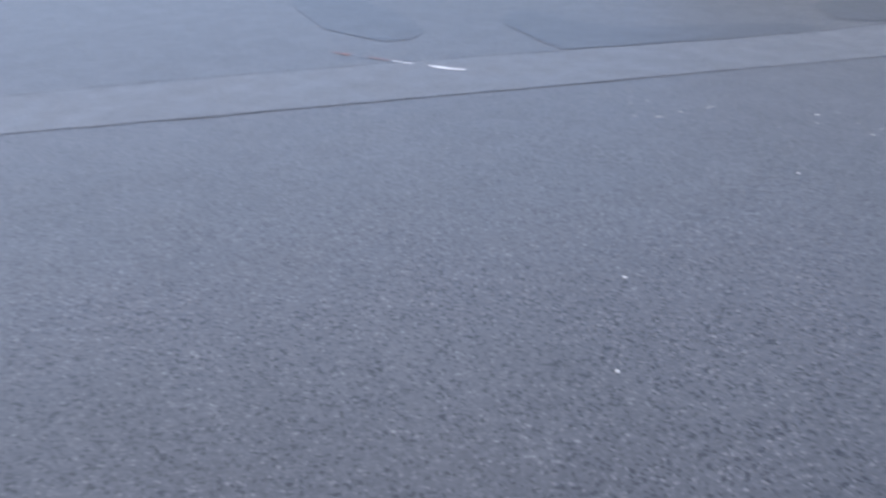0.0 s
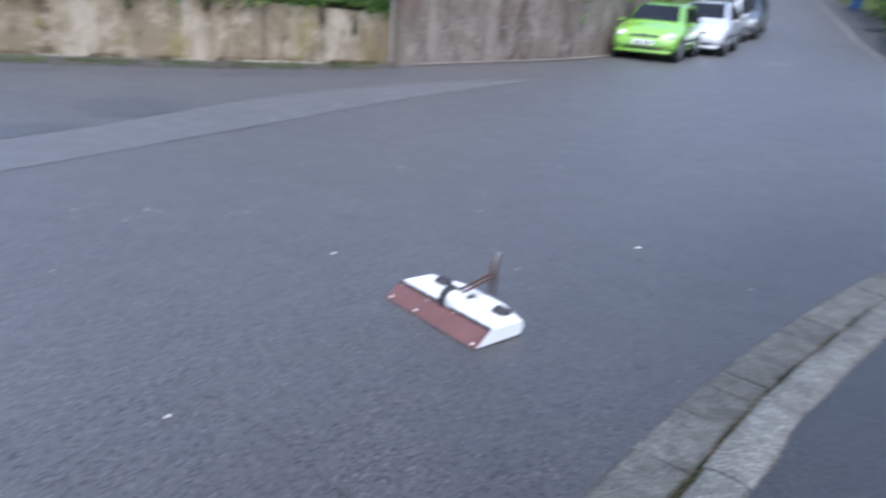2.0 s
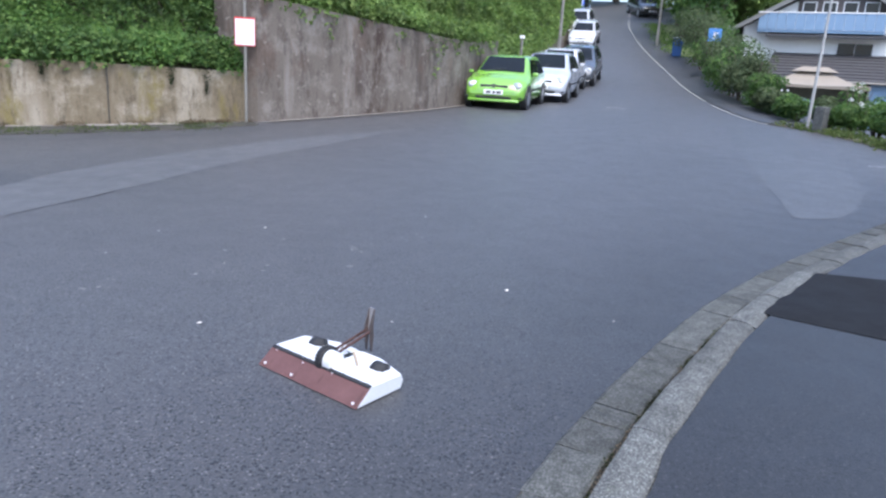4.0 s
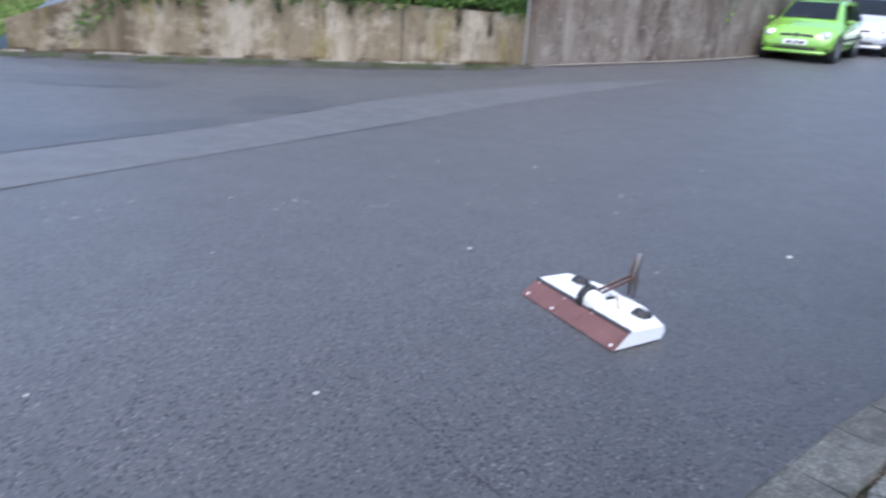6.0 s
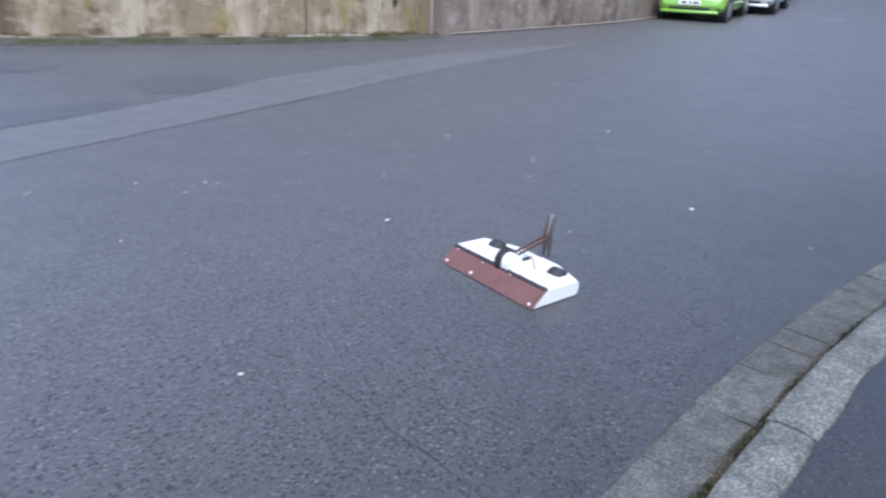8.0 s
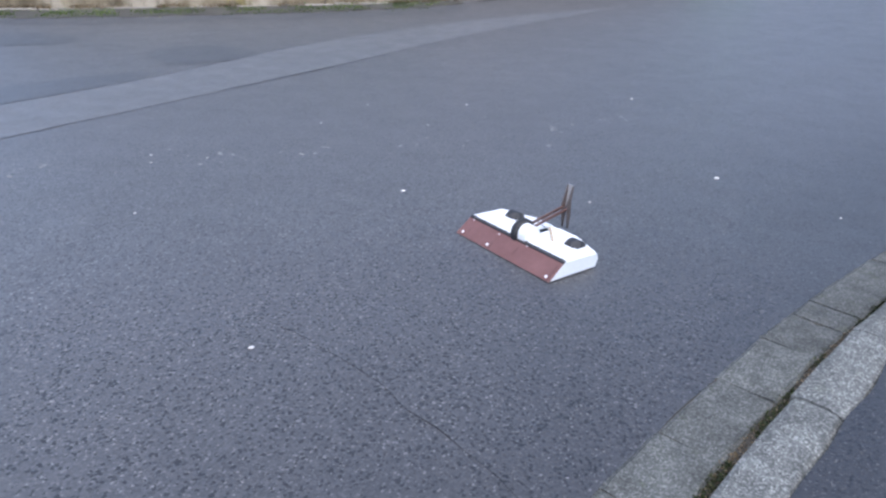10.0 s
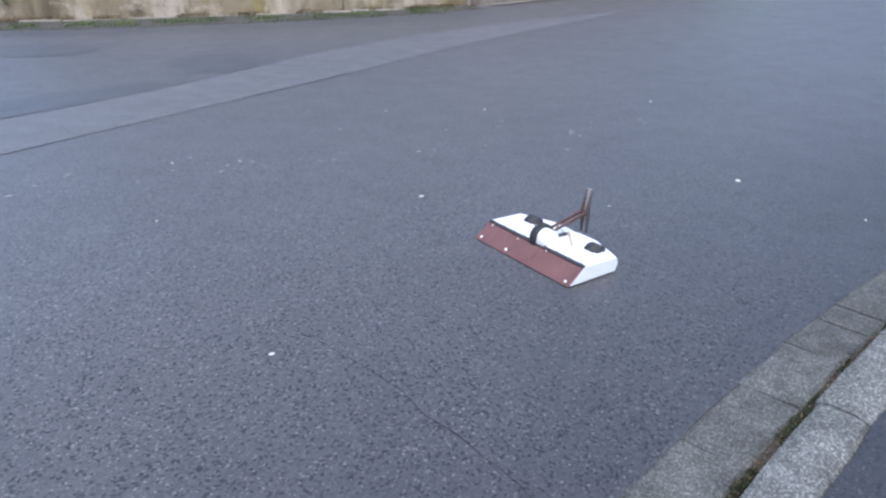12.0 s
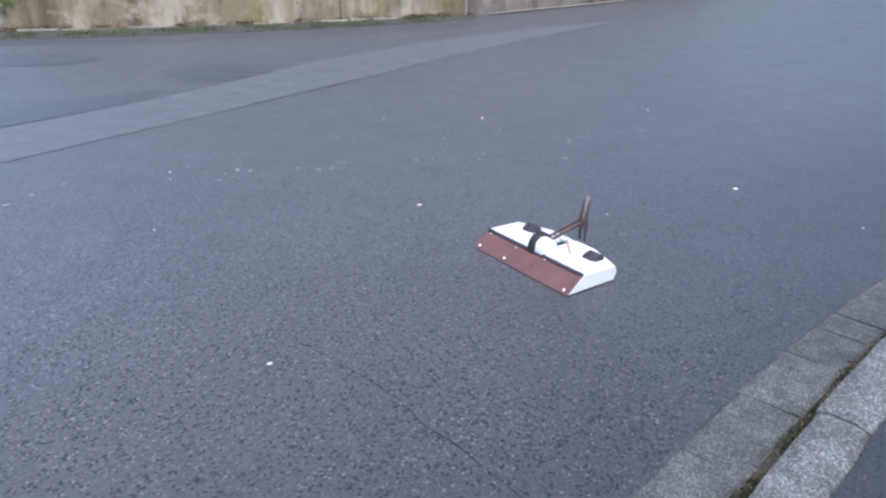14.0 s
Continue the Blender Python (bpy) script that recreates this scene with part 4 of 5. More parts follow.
t = thing("notice_sign", "white notice sign with red border on a grey post", "sign", pose(0.10, 14.88, g(0.10, 14.88)))
bm = bmesh.new()
post(bm, 0, 0, -0.1, 2.3, 0.028)
part("post", bm, M_STEELPOST, t, "galvanised post")
bm = bmesh.new()
box(bm, (0.385, 0.006, 0.53), Matrix.Translation((0.0, -0.034, 1.72)), 0.002)
plate = part("sign_plate", bm, M_SIGNRED, t, "sheet with red border")
bm = bmesh.new()
box(bm, (0.355, 0.006, 0.475), Matrix.Translation((0.0, -0.039, 1.715)), 0.001)
part("sign_face", bm, M_SIGNWHITE, plate, "plain white sign face")
for z in (1.55, 1.9):
    bm = bmesh.new()
    box(bm, (0.09, 0.07, 0.03), Matrix.Translation((0, 0, z)), 0.004)
    part("clamp", bm, M_STEELPOST, t)

# short post on the far wall, lamp posts
t = thing("marker_post", "short pale post standing by the far wall", "post", pose(9.05, 23.6, g(9.05, 23.6)))
bm = bmesh.new()
post(bm, 0, 0, -0.05, 1.9, 0.045)
part("shaft", bm, M_STEELPOST, t)
bm = bmesh.new()
box(bm, (0.16, 0.08, 0.1), Matrix.Translation((0, 0, 1.9)), 0.01)
part("cap", bm, M_SIGNWHITE, t)
for x, y, label in ((12.72, 28.85, "grey street lamp post beside the parked cars"), (23.25, 38.85, "pale street lamp post on the verge")):
    z = g(x, y)
    t = thing("street_lamp", label, "street lamp", pose(x, y, z), "street lamps")
    bm = bmesh.new()
    post(bm, 0, 0, -0.1, 7.0, 0.075, 0.045)
    part("pole", bm, M_STEELPOST, t)
    bm = bmesh.new()
    post(bm, 0, 0, 0, 0.9, 0.095, 0.09)
    part("pole_base", bm, M_STEELPOST, t)
    bm = bmesh.new()
    box(bm, (0.2, 0.55, 0.12), Matrix.Translation((0, -0.3, 7.0)), 0.04, 2)
    part("lamp_head", bm, M_STEELPOST, t)

# blue traffic sign
x, y = 19.1, 27.4
t = thing("traffic_sign", "square blue traffic sign with a white symbol on a post", "sign", pose(x, y, g(x, y), 0, 0, -33))
top = 3.6 - g(x, y)
bm = bmesh.new()
post(bm, 0, 0, -0.1, top, 0.03)
part("post", bm, M_STEELPOST, t)
bm = bmesh.new()
box(bm, (0.52, 0.008, 0.52), Matrix.Translation((0, -0.035, top - 0.32)), 0.003)
plate = part("sign_plate", bm, M_SIGNBLUE, t, "blue sheet")
for u, w, hh in ((-0.02, 0.07, 0.26), (0.07, 0.11, 0.05)):
    bm = bmesh.new()
    box(bm, (w, 0.006, hh), Matrix.Translation((u, -0.042, top - 0.34 + (0.1 if hh < 0.1 else 0))), 0.001)
    part("symbol_bar", bm, M_SIGNWHITE, plate)

# blue refuse bin on the verge
x, y = 22.2, 35.0
t = thing("refuse_bin", "blue wheeled refuse bin standing on the verge", "bin", pose(x, y, g(x, y), 0, 0, -32))
binblue = plain("bin_plastic", (0.03, 0.09, 0.26), 0.5, vary=0.12)
bm = bmesh.new()
loft(bm, [[(-.22, -.26, .04), (.22, -.26, .04), (.22, .24, .04), (-.22, .24, .04)], [(-.28, -.34, .95), (.28, -.34, .95), (.28, .34, .95), (-.28, .34, .95)]])
part("body", bm, binblue, t)
bm = bmesh.new()
box(bm, (.60, .72, .06), Matrix.Translation((0, 0, .985)), .02, 2)
part("lid", bm, plain("pale_lid", (0.45, 0.5, 0.55), 0.5), t, "paler lid")
for s in (-1, 1):
    bm = bmesh.new()
    cyl(bm, .1, .1, .05, Matrix.Translation((s * .25, .28, .1)) @ Matrix.Rotation(radians(90), 4, "Y"), 16)
    part("wheel", bm, M_TYRE, t)

# white mast and stone post at the garden corner
x, y = 13.55, 15.1
t = thing("white_mast", "slim white mast standing at the garden corner", "pole", pose(x, y, g(x, y), 0, 0.6, 0))
bm = bmesh.new()
post(bm, 0, 0, -0.1, 3.5, 0.04, 0.025)
part("mast", bm, plain("white_pole_paint", (0.36, 0.355, 0.34), 0.5, vary=0.1), t)
bm = bmesh.new()
post(bm, 0, 0, 3.5, 3.55, 0.035)
part("cap", bm, M_STEELPOST, t)
x, y = 13.4, 14.55
t = thing("stone_post", "short square grey stone post beside the mast", "post", pose(x, y, g(x, y), 0, 0, 20))
bm = bmesh.new()
box(bm, (.26, .26, .62), Matrix.Translation((0, 0, .29)), .03, 2)
part("shaft", bm, M_KERB, t)

# ---- white kerb line and dark footway on the right of the climbing street ----
RIGHT = smooth_line([(12.0, 9.9), (12.32, 10.9), (12.79, 12.6), (13.2, 14.6), (13.08, 16.35), (13.92, 18.74), (15.42, 22.11), (17.12, 25.81), (18.85, 30.0), (20.3, 33.84), (22.24, 38.92), (24.75, 44.98), (26.77, 48.98), (31.58, 57.56), (36, 64)], 0.35)
line_mat = plain("pale_edge_stone", (0.215, 0.215, 0.205), 0.85, vary=0.3, scale=5.0, bump=0.3)
far = [p for p in RIGHT if p.y > 15.8]
edge_line = tagged(new("edge_line"), "row of pale edging stones along the climbing street", "kerb", kind="structure")
rng = np.random.default_rng(52)
inside = beside(far, 0.08)
for i in range(0, len(far) - 4, 4):
    if far[i].y < 24 and rng.uniform() < 0.25:
        continue
    bm = bmesh.new()
    a, b = far[i:i + 5], inside[i:i + 5]
    a, b = a[:-1] + [a[-2].lerp(a[-1], 0.86)], b[:-1] + [b[-2].lerp(b[-1], 0.86)]
    ribbon(bm, a, b, 0.014 + rng.uniform(0, 0.008), 1)
    bmesh.ops.solidify(bm, geom=bm.faces[:], thickness=0.03)
    part("edge_stone", bm, line_mat, edge_line)
bm = bmesh.new()
ribbon(bm, beside(far, 0.15), beside(far, 1.5), 0.03, 4)
tagged(part("footway", bm, M_DARK), "dark narrow footway below the hedge", "pavement", kind="structure")
bm = bmesh.new()
near = [p for p in RIGHT if p.y < 16.2]
ribbon(bm, beside(near, 0.0), beside(near, 0.35), 0.010, 2, 0.1)
tagged(part("gritty_verge", bm, M_SOIL), "gritty edge of the road at the garden", "verge", kind="structure")

bm = bmesh.new()
verge = [p for p in RIGHT if 35.5 < p.y < 48]
ribbon(bm, beside(verge, 1.5), beside(verge, 3.4), 0.028, 4, 0.25)
tagged(part("grass_verge", bm, plain("dry_lawn", (0.105, 0.125, 0.045), 0.95, vary=0.35, scale=2.0, bump=0.5)), "yellowish grass verge beside the footway", "verge", kind="structure")

# ---- garden pavilion ----
canvas = plain("beige_canvas", (0.25, 0.215, 0.17), 0.85, vary=0.08, scale=2.0)
x, y = 18.66, 20.94
gz = g(x, y)
t = thing("garden_pavilion", "beige fabric garden pavilion with a vented roof", "pavilion", pose(x, y, gz, 0, 0, -40))
eave, apex, hw = 1.52 - gz, 1.95 - gz, 1.62
bm = bmesh.new()
n = 6
rings = []
for k in range(n + 1):
    f = k / n
    w, z = hw * (1 - f * 0.74), eave + (apex - eave) * f - 0.10 * math.sin(math.pi * f)
    rings.append([(-w, -w, z), (0, -w, z - .05 * (1 - f)), (w, -w, z), (w, 0, z - .05 * (1 - f)), (w, w, z), (0, w, z - .05 * (1 - f)), (-w, w, z), (-w, 0, z - .05 * (1 - f))])
loft(bm, [[(a, b, eave - .12) for a, b, _ in rings[0]]] + rings, True, False)
part("canopy", bm, canvas, t, "beige fabric canopy")
bm = bmesh.new()
bmesh.ops.create_cone(bm, cap_ends=True, segments=4, radius1=1.0, radius2=.55, depth=.16, matrix=Matrix.Translation((0, 0, apex + .05)) @ Matrix.Rotation(radians(45), 4, "Z"))
part("vent_cap", bm, canvas, t)
for a in (-1, 1):
    for b in (-1, 1):
        bm = bmesh.new()
        post(bm, a * (hw - .05), b * (hw - .05), 0, eave, .03)
        part("leg", bm, M_STEELPOST, t)
# blue cover with a pale end, leaning in the garden
x, y = 16.55, 19.0
t = thing("covered_slide", "blue garden slide with a pale lower end", "slide", pose(x, y, g(x, y), 0, 0, -60))
bm = bmesh.new()
top = 1.2 - g(x, y)
prism(bm, [(-.5, top - .1), (-.42, top), (.6, .35), (1.0, .3), (1.0, .22), (.55, .24)], -.25, .25, "y")
part("chute", bm, plain("blue_plastic", (0.10, 0.17, 0.30), 0.5), t, "blue plastic chute")
for s in (-1, 1):
    bm = bmesh.new()
    tube(bm, [(-.75, s * .27, 0), (-.45, s * .25, top + .1)], .03, 8)
    part("rail", bm, M_SIGNWHITE, t)
bm = bmesh.new()
box(bm, (.3, .56, .2), Matrix.Translation((1.0, 0, .15)), .05, 2)
part("foot", bm, M_SIGNWHITE, t, "pale plastic foot")

# ---- gabled house beyond the garden ----
O, U, N = Vector((32.04, 36.14)), Vector((0.7067, -0.7075)), Vector((0.7075, 0.7067))
render_white = plain("white_render", (0.86, 0.86, 0.84), 0.9, vary=0.06, scale=1.5, bump=0.15)
blue_boards = plain("light_blue_boards", (0.20, 0.30, 0.43), 0.6, vary=0.1, scale=3.0)
roof_tiles = plain("dark_roof_tiles", (0.055, 0.052, 0.053), 0.8, vary=0.35, scale=6.0, bump=0.4)
wood_dark = plain("brown_gable_wood", (0.10, 0.085, 0.08), 0.75, vary=0.25, scale=6.0)
glass_house = plain("house_window_glass", (0.02, 0.022, 0.025), 0.15, vary=0.2, scale=1.0)
hm = Matrix(((U.x, N.x, 0, O.x), (U.y, N.y, 0, O.y), (0, 0, 1, 0.28), (0, 0, 0, 1)))
house = thing("gabled_house", "white house with blue balcony and dark gabled roof", "house", hm)
bz = g(O.x, O.y) - 0.6
bm = bmesh.new()
prism(bm, [(-4.1, bz), (5.0, bz), (5.0, 4.25), (0.8, 7.0), (-4.1, 4.35)], 0.0, 9.0, "y")
part("wall", bm, render_white, house, "white rendered walls")
for a, b in (((0.85, 7.42), (-5.0, 4.05)), ((0.85, 7.42), (6.1, 3.8))):
    bm = bmesh.new()
    prism(bm, [a, b, (b[0], b[1] - .2), (a[0], a[1] - .24)], -0.7, 9.6, "y")
    slope = part("roof", bm, roof_tiles, house, "dark tiled roof slope")
    bm = bmesh.new()
    prism(bm, [(a[0], a[1] + .03), (b[0], b[1] + .03), (b[0], b[1] - .22), (a[0], a[1] - .26)], -0.76, -0.702, "y")
    part("barge_board", bm, plain("grey_barge_paint", (0.20, 0.20, 0.19), 0.7), slope)
bm = bmesh.new()
prism(bm, [(1.2, bz), (8.5, bz), (8.5, 4.0), (1.2, 4.0)], 5.0, 13.0, "x")
wing = part("rear_wing", bm, render_white, house, "rear wing of the house")
bm = bmesh.new()
prism(bm, [(0.5, 3.9), (5.5, 9.4), (9.5, 3.9), (9.5, 3.65), (5.5, 9.15), (0.5, 3.65)], 1.2, 13.5, "x")
part("wing_roof", bm, plain("grey_roof_slates", (0.15, 0.16, 0.175), 0.75, vary=0.2, scale=5.0, bump=0.3), wing, "grey slated roof slope")
bm = bmesh.new()
box(bm, (4.6, .05, 1.0), Matrix.Translation((1.0, -.03, 5.55)))
part("gable_cladding", bm, wood_dark, house, "brown wooden gable cladding")
for u in (-.7, .35, 1.4, 2.45):
    bm = bmesh.new()
    box(bm, (.75, .05, .62), Matrix.Translation((u, -.08, 5.5)), .01)
    w = part("window", bm, render_white, house)
    bm = bmesh.new()
    box(bm, (.62, .03, .5), Matrix.Translation((u, -.1, 5.5)))
    part("pane", bm, glass_house, w)
bm = bmesh.new()
box(bm, (6.5, .7, .14), Matrix.Translation((0, -.35, 4.12)))
balcony = part("balcony", bm, blue_boards, house, "balcony with light blue boarded front")
for k in range(13):
    bm = bmesh.new()
    box(bm, (.485, .035, .92), Matrix.Translation((-3.0 + .5 * k, -.72, 4.66)), .006)
    part("board", bm, blue_boards, balcony)
bm = bmesh.new()
box(bm, (6.6, .09, .06), Matrix.Translation((0, -.72, 5.15)), .01)
part("handrail", bm, render_white, balcony)
bm = bmesh.new()
prism(bm, [(-1.1, 3.88), (-.0, 4.05), (-.0, 3.95), (-1.1, 3.78)], -2.7, 3.6, "x")
part("awning", bm, plain("dark_awning_cloth", (0.045, 0.046, 0.05), 0.8), house, "dark flat awning under the balcony")
for u0, u1, z0, z1 in ((1.1, 1.95, 2.4, 3.55), (2.0, 2.85, 2.9, 3.55)):
    bm = bmesh.new()
    box(bm, (u1 - u0 + .14, .06, z1 - z0 + .14), Matrix.Translation(((u0 + u1) / 2, -.02, (z0 + z1) / 2)), .01)
    w = part("window", bm, M_SIGNWHITE, house)
    bm = bmesh.new()
    box(bm, (u1 - u0, .04, z1 - z0), Matrix.Translation(((u0 + u1) / 2, -.045, (z0 + z1) / 2)))
    part("pane", bm, glass_house, w)
bm = bmesh.new()
box(bm, (1.0, .06, .06), Matrix.Translation((2.42, -.07, 2.84)))
part("sill", bm, M_SIGNWHITE, house)
# annex with a low tiled roof in front of the house
annex = thing("garden_annex", "low blue annex with a dark tiled lean-to roof", "outbuilding", hm)
bm = bmesh.new()
prism(bm, [(-4.2, bz), (-.02, bz), (-.02, 2.75), (-4.2, 1.5)], 3.1, 4.6, "x")
part("wall", bm, blue_boards, annex, "light blue wall")
bm = bmesh.new()
prism(bm, [(-3.2, bz), (-.02, bz), (-.02, 2.75), (-3.2, 1.8)], -1.7, 3.096, "x")
# the dark olive holds the shade below the lean-to roof in its colour
part("back_wall", bm, plain("shaded_olive_boards", (0.075, 0.070, 0.050), 0.85, vary=0.25, scale=4.0), annex, "olive brown boards below the roof")
for k in range(9):
    bm = bmesh.new()
    y0, y1 = -4.6 + .5 * k, -4.6 + .5 * (k + 1) + .06
    z0, z1 = 1.42 + .165 * k, 1.42 + .165 * (k + 1)
    prism(bm, [(y0, z0), (y1, z1 - .02), (y1, z1 + .03), (y0, z0 + .09)], -2.2, 5.0, "x")
    part("roof_strip", bm, roof_tiles, annex)
bm = bmesh.new()
tube(bm, [(-2.2, -4.68, 1.4), (5.0, -4.68, 1.4)], .06, 8)
part("gutter", bm, M_STEELPOST, annex)

# ---- vegetation ----
def bank(name, label, line, top, depth, rise, seed, back=0.3, density=1500, size=0.055, mat=None, droop=0.25, clumps=0.75):
    """A planted slope behind a wall: earth, and leaves that hang over the wall's edge."""
    pts = smooth_line(line, 0.3)
    rng = np.random.default_rng(seed)
    bm = bmesh.new()
    grid, s, cum = [], 0.0, []
    for i, p in enumerate(pts):
        d = pts[min(i + 1, len(pts) - 1)] - pts[max(i - 1, 0)]
        nrm = Vector((-d.y, d.x)).normalized()
        if i:
            s += (p - pts[i - 1]).length
        cum.append((s, p, nrm))
        z0 = top(s) - 0.06
        row = []
        for k in range(9):
            f = k / 8
            q = p + nrm * (back + depth * f)
            lump = 0.35 * noise.noise((q.x * 0.7, q.y * 0.7, seed)) * min(1, f * 3)
            row.append(bm.verts.new((q.x, q.y, z0 + rise * f ** 0.8 + lump)))
        low = p + nrm * back
        row.insert(0, bm.verts.new((low.x, low.y, z0 - 1.2)))
        grid.append(row)
    for a, b in zip(grid, grid[1:]):
        for k in range(len(a) - 1):
            bm.faces.new((a[k], b[k], b[k + 1], a[k + 1]))
    bmesh.ops.recalc_face_normals(bm, faces=bm.faces[:])
    if sum(f.normal.z for f in bm.faces) < 0:
        bmesh.ops.reverse_faces(bm, faces=bm.faces[:])
    soil = tagged(part(name, bm, M_SOIL, smooth=True), "earth bank behind the retaining wall", "bank", kind="structure")
    length = cum[-1][0]
    n = int(length * depth * density)
    ss, ff = rng.uniform(0, length, n), rng.beta(0.9, 1.7, n)
    P, Nn = [], []
    xs = [c[0] for c in cum]
    for a, f in zip(ss, ff):
        i = min(int(np.searchsorted(xs, a)), len(cum) - 1)
        _, p, nrm = cum[i]
        along = Vector((nrm.y, -nrm.x))
        q = p + nrm * (back + depth * f) + along * rng.uniform(-.15, .15)
        clump = noise.noise((q.x * 1.1, q.y * 1.1, seed + 4)) + 0.5 * noise.noise((q.x * 3, q.y * 3, seed + 9))
        hgt = max(0.02, 0.28 + clumps * clump) * rng.uniform(0.1, 1.0)
        if f < 0.08:
            hang = max(0, 0.25 + noise.noise((q.x * 1.7, q.y * 1.7, seed + 20))) * droop * 2
            q = q - nrm * rng.uniform(0, back + .1)
            hgt = rng.uniform(-hang, 0.22)
        P.append((q.x, q.y, top(a) - 0.03 + rise * f ** 0.8 + hgt))
        Nn.append((-nrm.x * 0.5, -nrm.y * 0.5, 0.8))
    ob = leaves("ground_cover", np.array(P), np.array(Nn), size, mat or M_LEAF, None, seed)
    tagged(ob, label, "plants", kind="stuff")
    return soil


low_top = stair((0, 0.35), (0.8, 0.9), (2.5, 1.12), (7.2, 1.22), (10, 1.16))
bank("bank_low", "dense green ground cover spilling over the low wall", LOW[1:], low_top, 4.2, 3.4, 11, density=2300, droop=0.10, size=0.05, clumps=1.35)
bank("bank_old", "grass and green shrubs on the slope above the old wall", OLD[3:], stair((0, 2.62), (3, 2.38), (5.4, 2.2), (7.8, 2.12), (10.7, 2.3)), 4.0, 3.0, 12, back=0.35, density=1500, size=0.06, mat=M_LEAFPALE, droop=0.5, clumps=1.3)
bank("bank_far", "overgrown slope above the far wall", FAR, stair((0, 1.75), (3.2, 1.85), (7.1, 2.0), (12, 2.4), (18, 3.35), (27, 5.2), (36, 7.2)), 6.0, 5.0, 13, density=520, size=0.085, droop=0.6, mat=M_LEAFPALE, clumps=1.6)


def shrub(label, x, y, w, h, n, seed, mat, size=0.05, flowers=0, name="shrub", deep=None, group="garden shrubs"):
    """A bush of stems and many small leaves, uneven in outline."""
    rng = np.random.default_rng(seed)
    z = g(x, y)
    t = thing(name, label, "shrub" if name != "tree" else "tree", pose(x, y, z), group)
    for k in range(5):
        bm = bmesh.new()
        a = rng.uniform(0, 6.28)
        r = rng.uniform(.15, .4) * w
        tube(bm, [(0.05 * math.cos(a), .05 * math.sin(a), -.05), (r * .5 * math.cos(a), r * .5 * math.sin(a), h * .4), (r * math.cos(a), r * math.sin(a), h * rng.uniform(.7, .92))], [.03, .02, .008], 6)
        part("stem", bm, M_BARK, t)
    lobes = [(rng.uniform(-.32, .32) * w, rng.uniform(-.32, .32) * (deep or w), rng.uniform(.3, .78) * h, rng.uniform(.2, .34)) for _ in range(11)]
    P, Nn = [], []
    for k in range(n):
        cx, cy, cz, r = lobes[rng.integers(len(lobes))]
        d = rng.normal(0, 1, 3)
        d /= np.linalg.norm(d)
        k2 = rng.uniform(.55, 1.05) ** 0.6
        p = np.array([cx, cy, cz]) + d * k2 * r * np.array([w, deep or w, h * .85])
        p[2] = max(p[2], .05)
        P.append(p)
        Nn.append(d + np.array([0, 0, .5]))
    part_ob = leaves("crown", np.array(P), np.array(Nn), size, mat, t, seed)
    part_ob["label"] = "crown of small green leaves"
    if flowers:
        fm = plain("white_petals", (0.78, 0.77, 0.74), 0.7, vary=0.08)
        for k in range(flowers):
            cx, cy, cz, r = lobes[rng.integers(len(lobes))]
            bm = bmesh.new()
            for j in range(7):
                a = j * 2.4
                box(bm, (.055, .035, .012), Matrix.Translation((cx + .05 * math.cos(a) - .2 * w, cy - .3 * w + .03 * math.sin(a * 2), min(h, cz + r * h * .7) + .03 * math.sin(a))) @ Euler((a, a * 1.3, a * .7)).to_matrix().to_4x4(), .006)
            part("blossom", bm, fm, t, "white blossom")
    return t


# hedge along the footway, growing lower towards the junction
HEDGE = [(15.0, 16.5, 1.1, 0.75), (15.6, 17.8, 1.2, 0.75), (16.0, 18.7, 1.2, 0.75), (16.4, 19.8, 1.4, 1.15), (16.9, 21.0, 1.7, 1.75), (17.5, 22.3, 1.8, 1.95), (18.2, 23.7, 1.9, 2.1), (19.0, 25.3, 2.0, 2.3), (19.8, 26.9, 2.1, 2.4), (20.7, 28.8, 2.3, 2.6), (21.6, 30.9, 2.5, 2.7), (22.7, 33.2, 2.6, 2.9)]
for i, (x, y, w, h) in enumerate(HEDGE):
    x, y = x - 0.42, y + 0.22
    shrub("dense dark green hedge shrub along the footway", x, y, w, h, 2600, 100 + i, M_LEAFDARK if i % 3 else M_LEAF, 0.06, group="hedge")
# shrubs in the garden by the mast
for i, (x, y, w, h, mat) in enumerate(((14.6, 15.5, 1.0, 0.8, M_LEAFDARK), (14.3, 14.5, 1.3, 0.8, M_LEAF), (15.3, 14.7, 1.4, 1.2, M_LEAF), (14.3, 13.3, 1.5, 1.0, M_LEAF), (13.8, 11.9, 1.6, 0.95, M_LEAF), (15.6, 13.4, 1.8, 1.35, M_LEAFDARK), (15.3, 11.6, 2.0, 1.3, M_LEAFDARK), (13.4, 10.3, 1.5, 0.9, M_LEAF))):
    shrub("leafy green garden shrub near the mast", x, y, w, h, 2600, 200 + i, mat, 0.05)
shrub("rose bush with white blossoms in the garden", 14.85, 15.1, 0.9, 1.25, 1500, 300, M_LEAF, 0.045, 16)


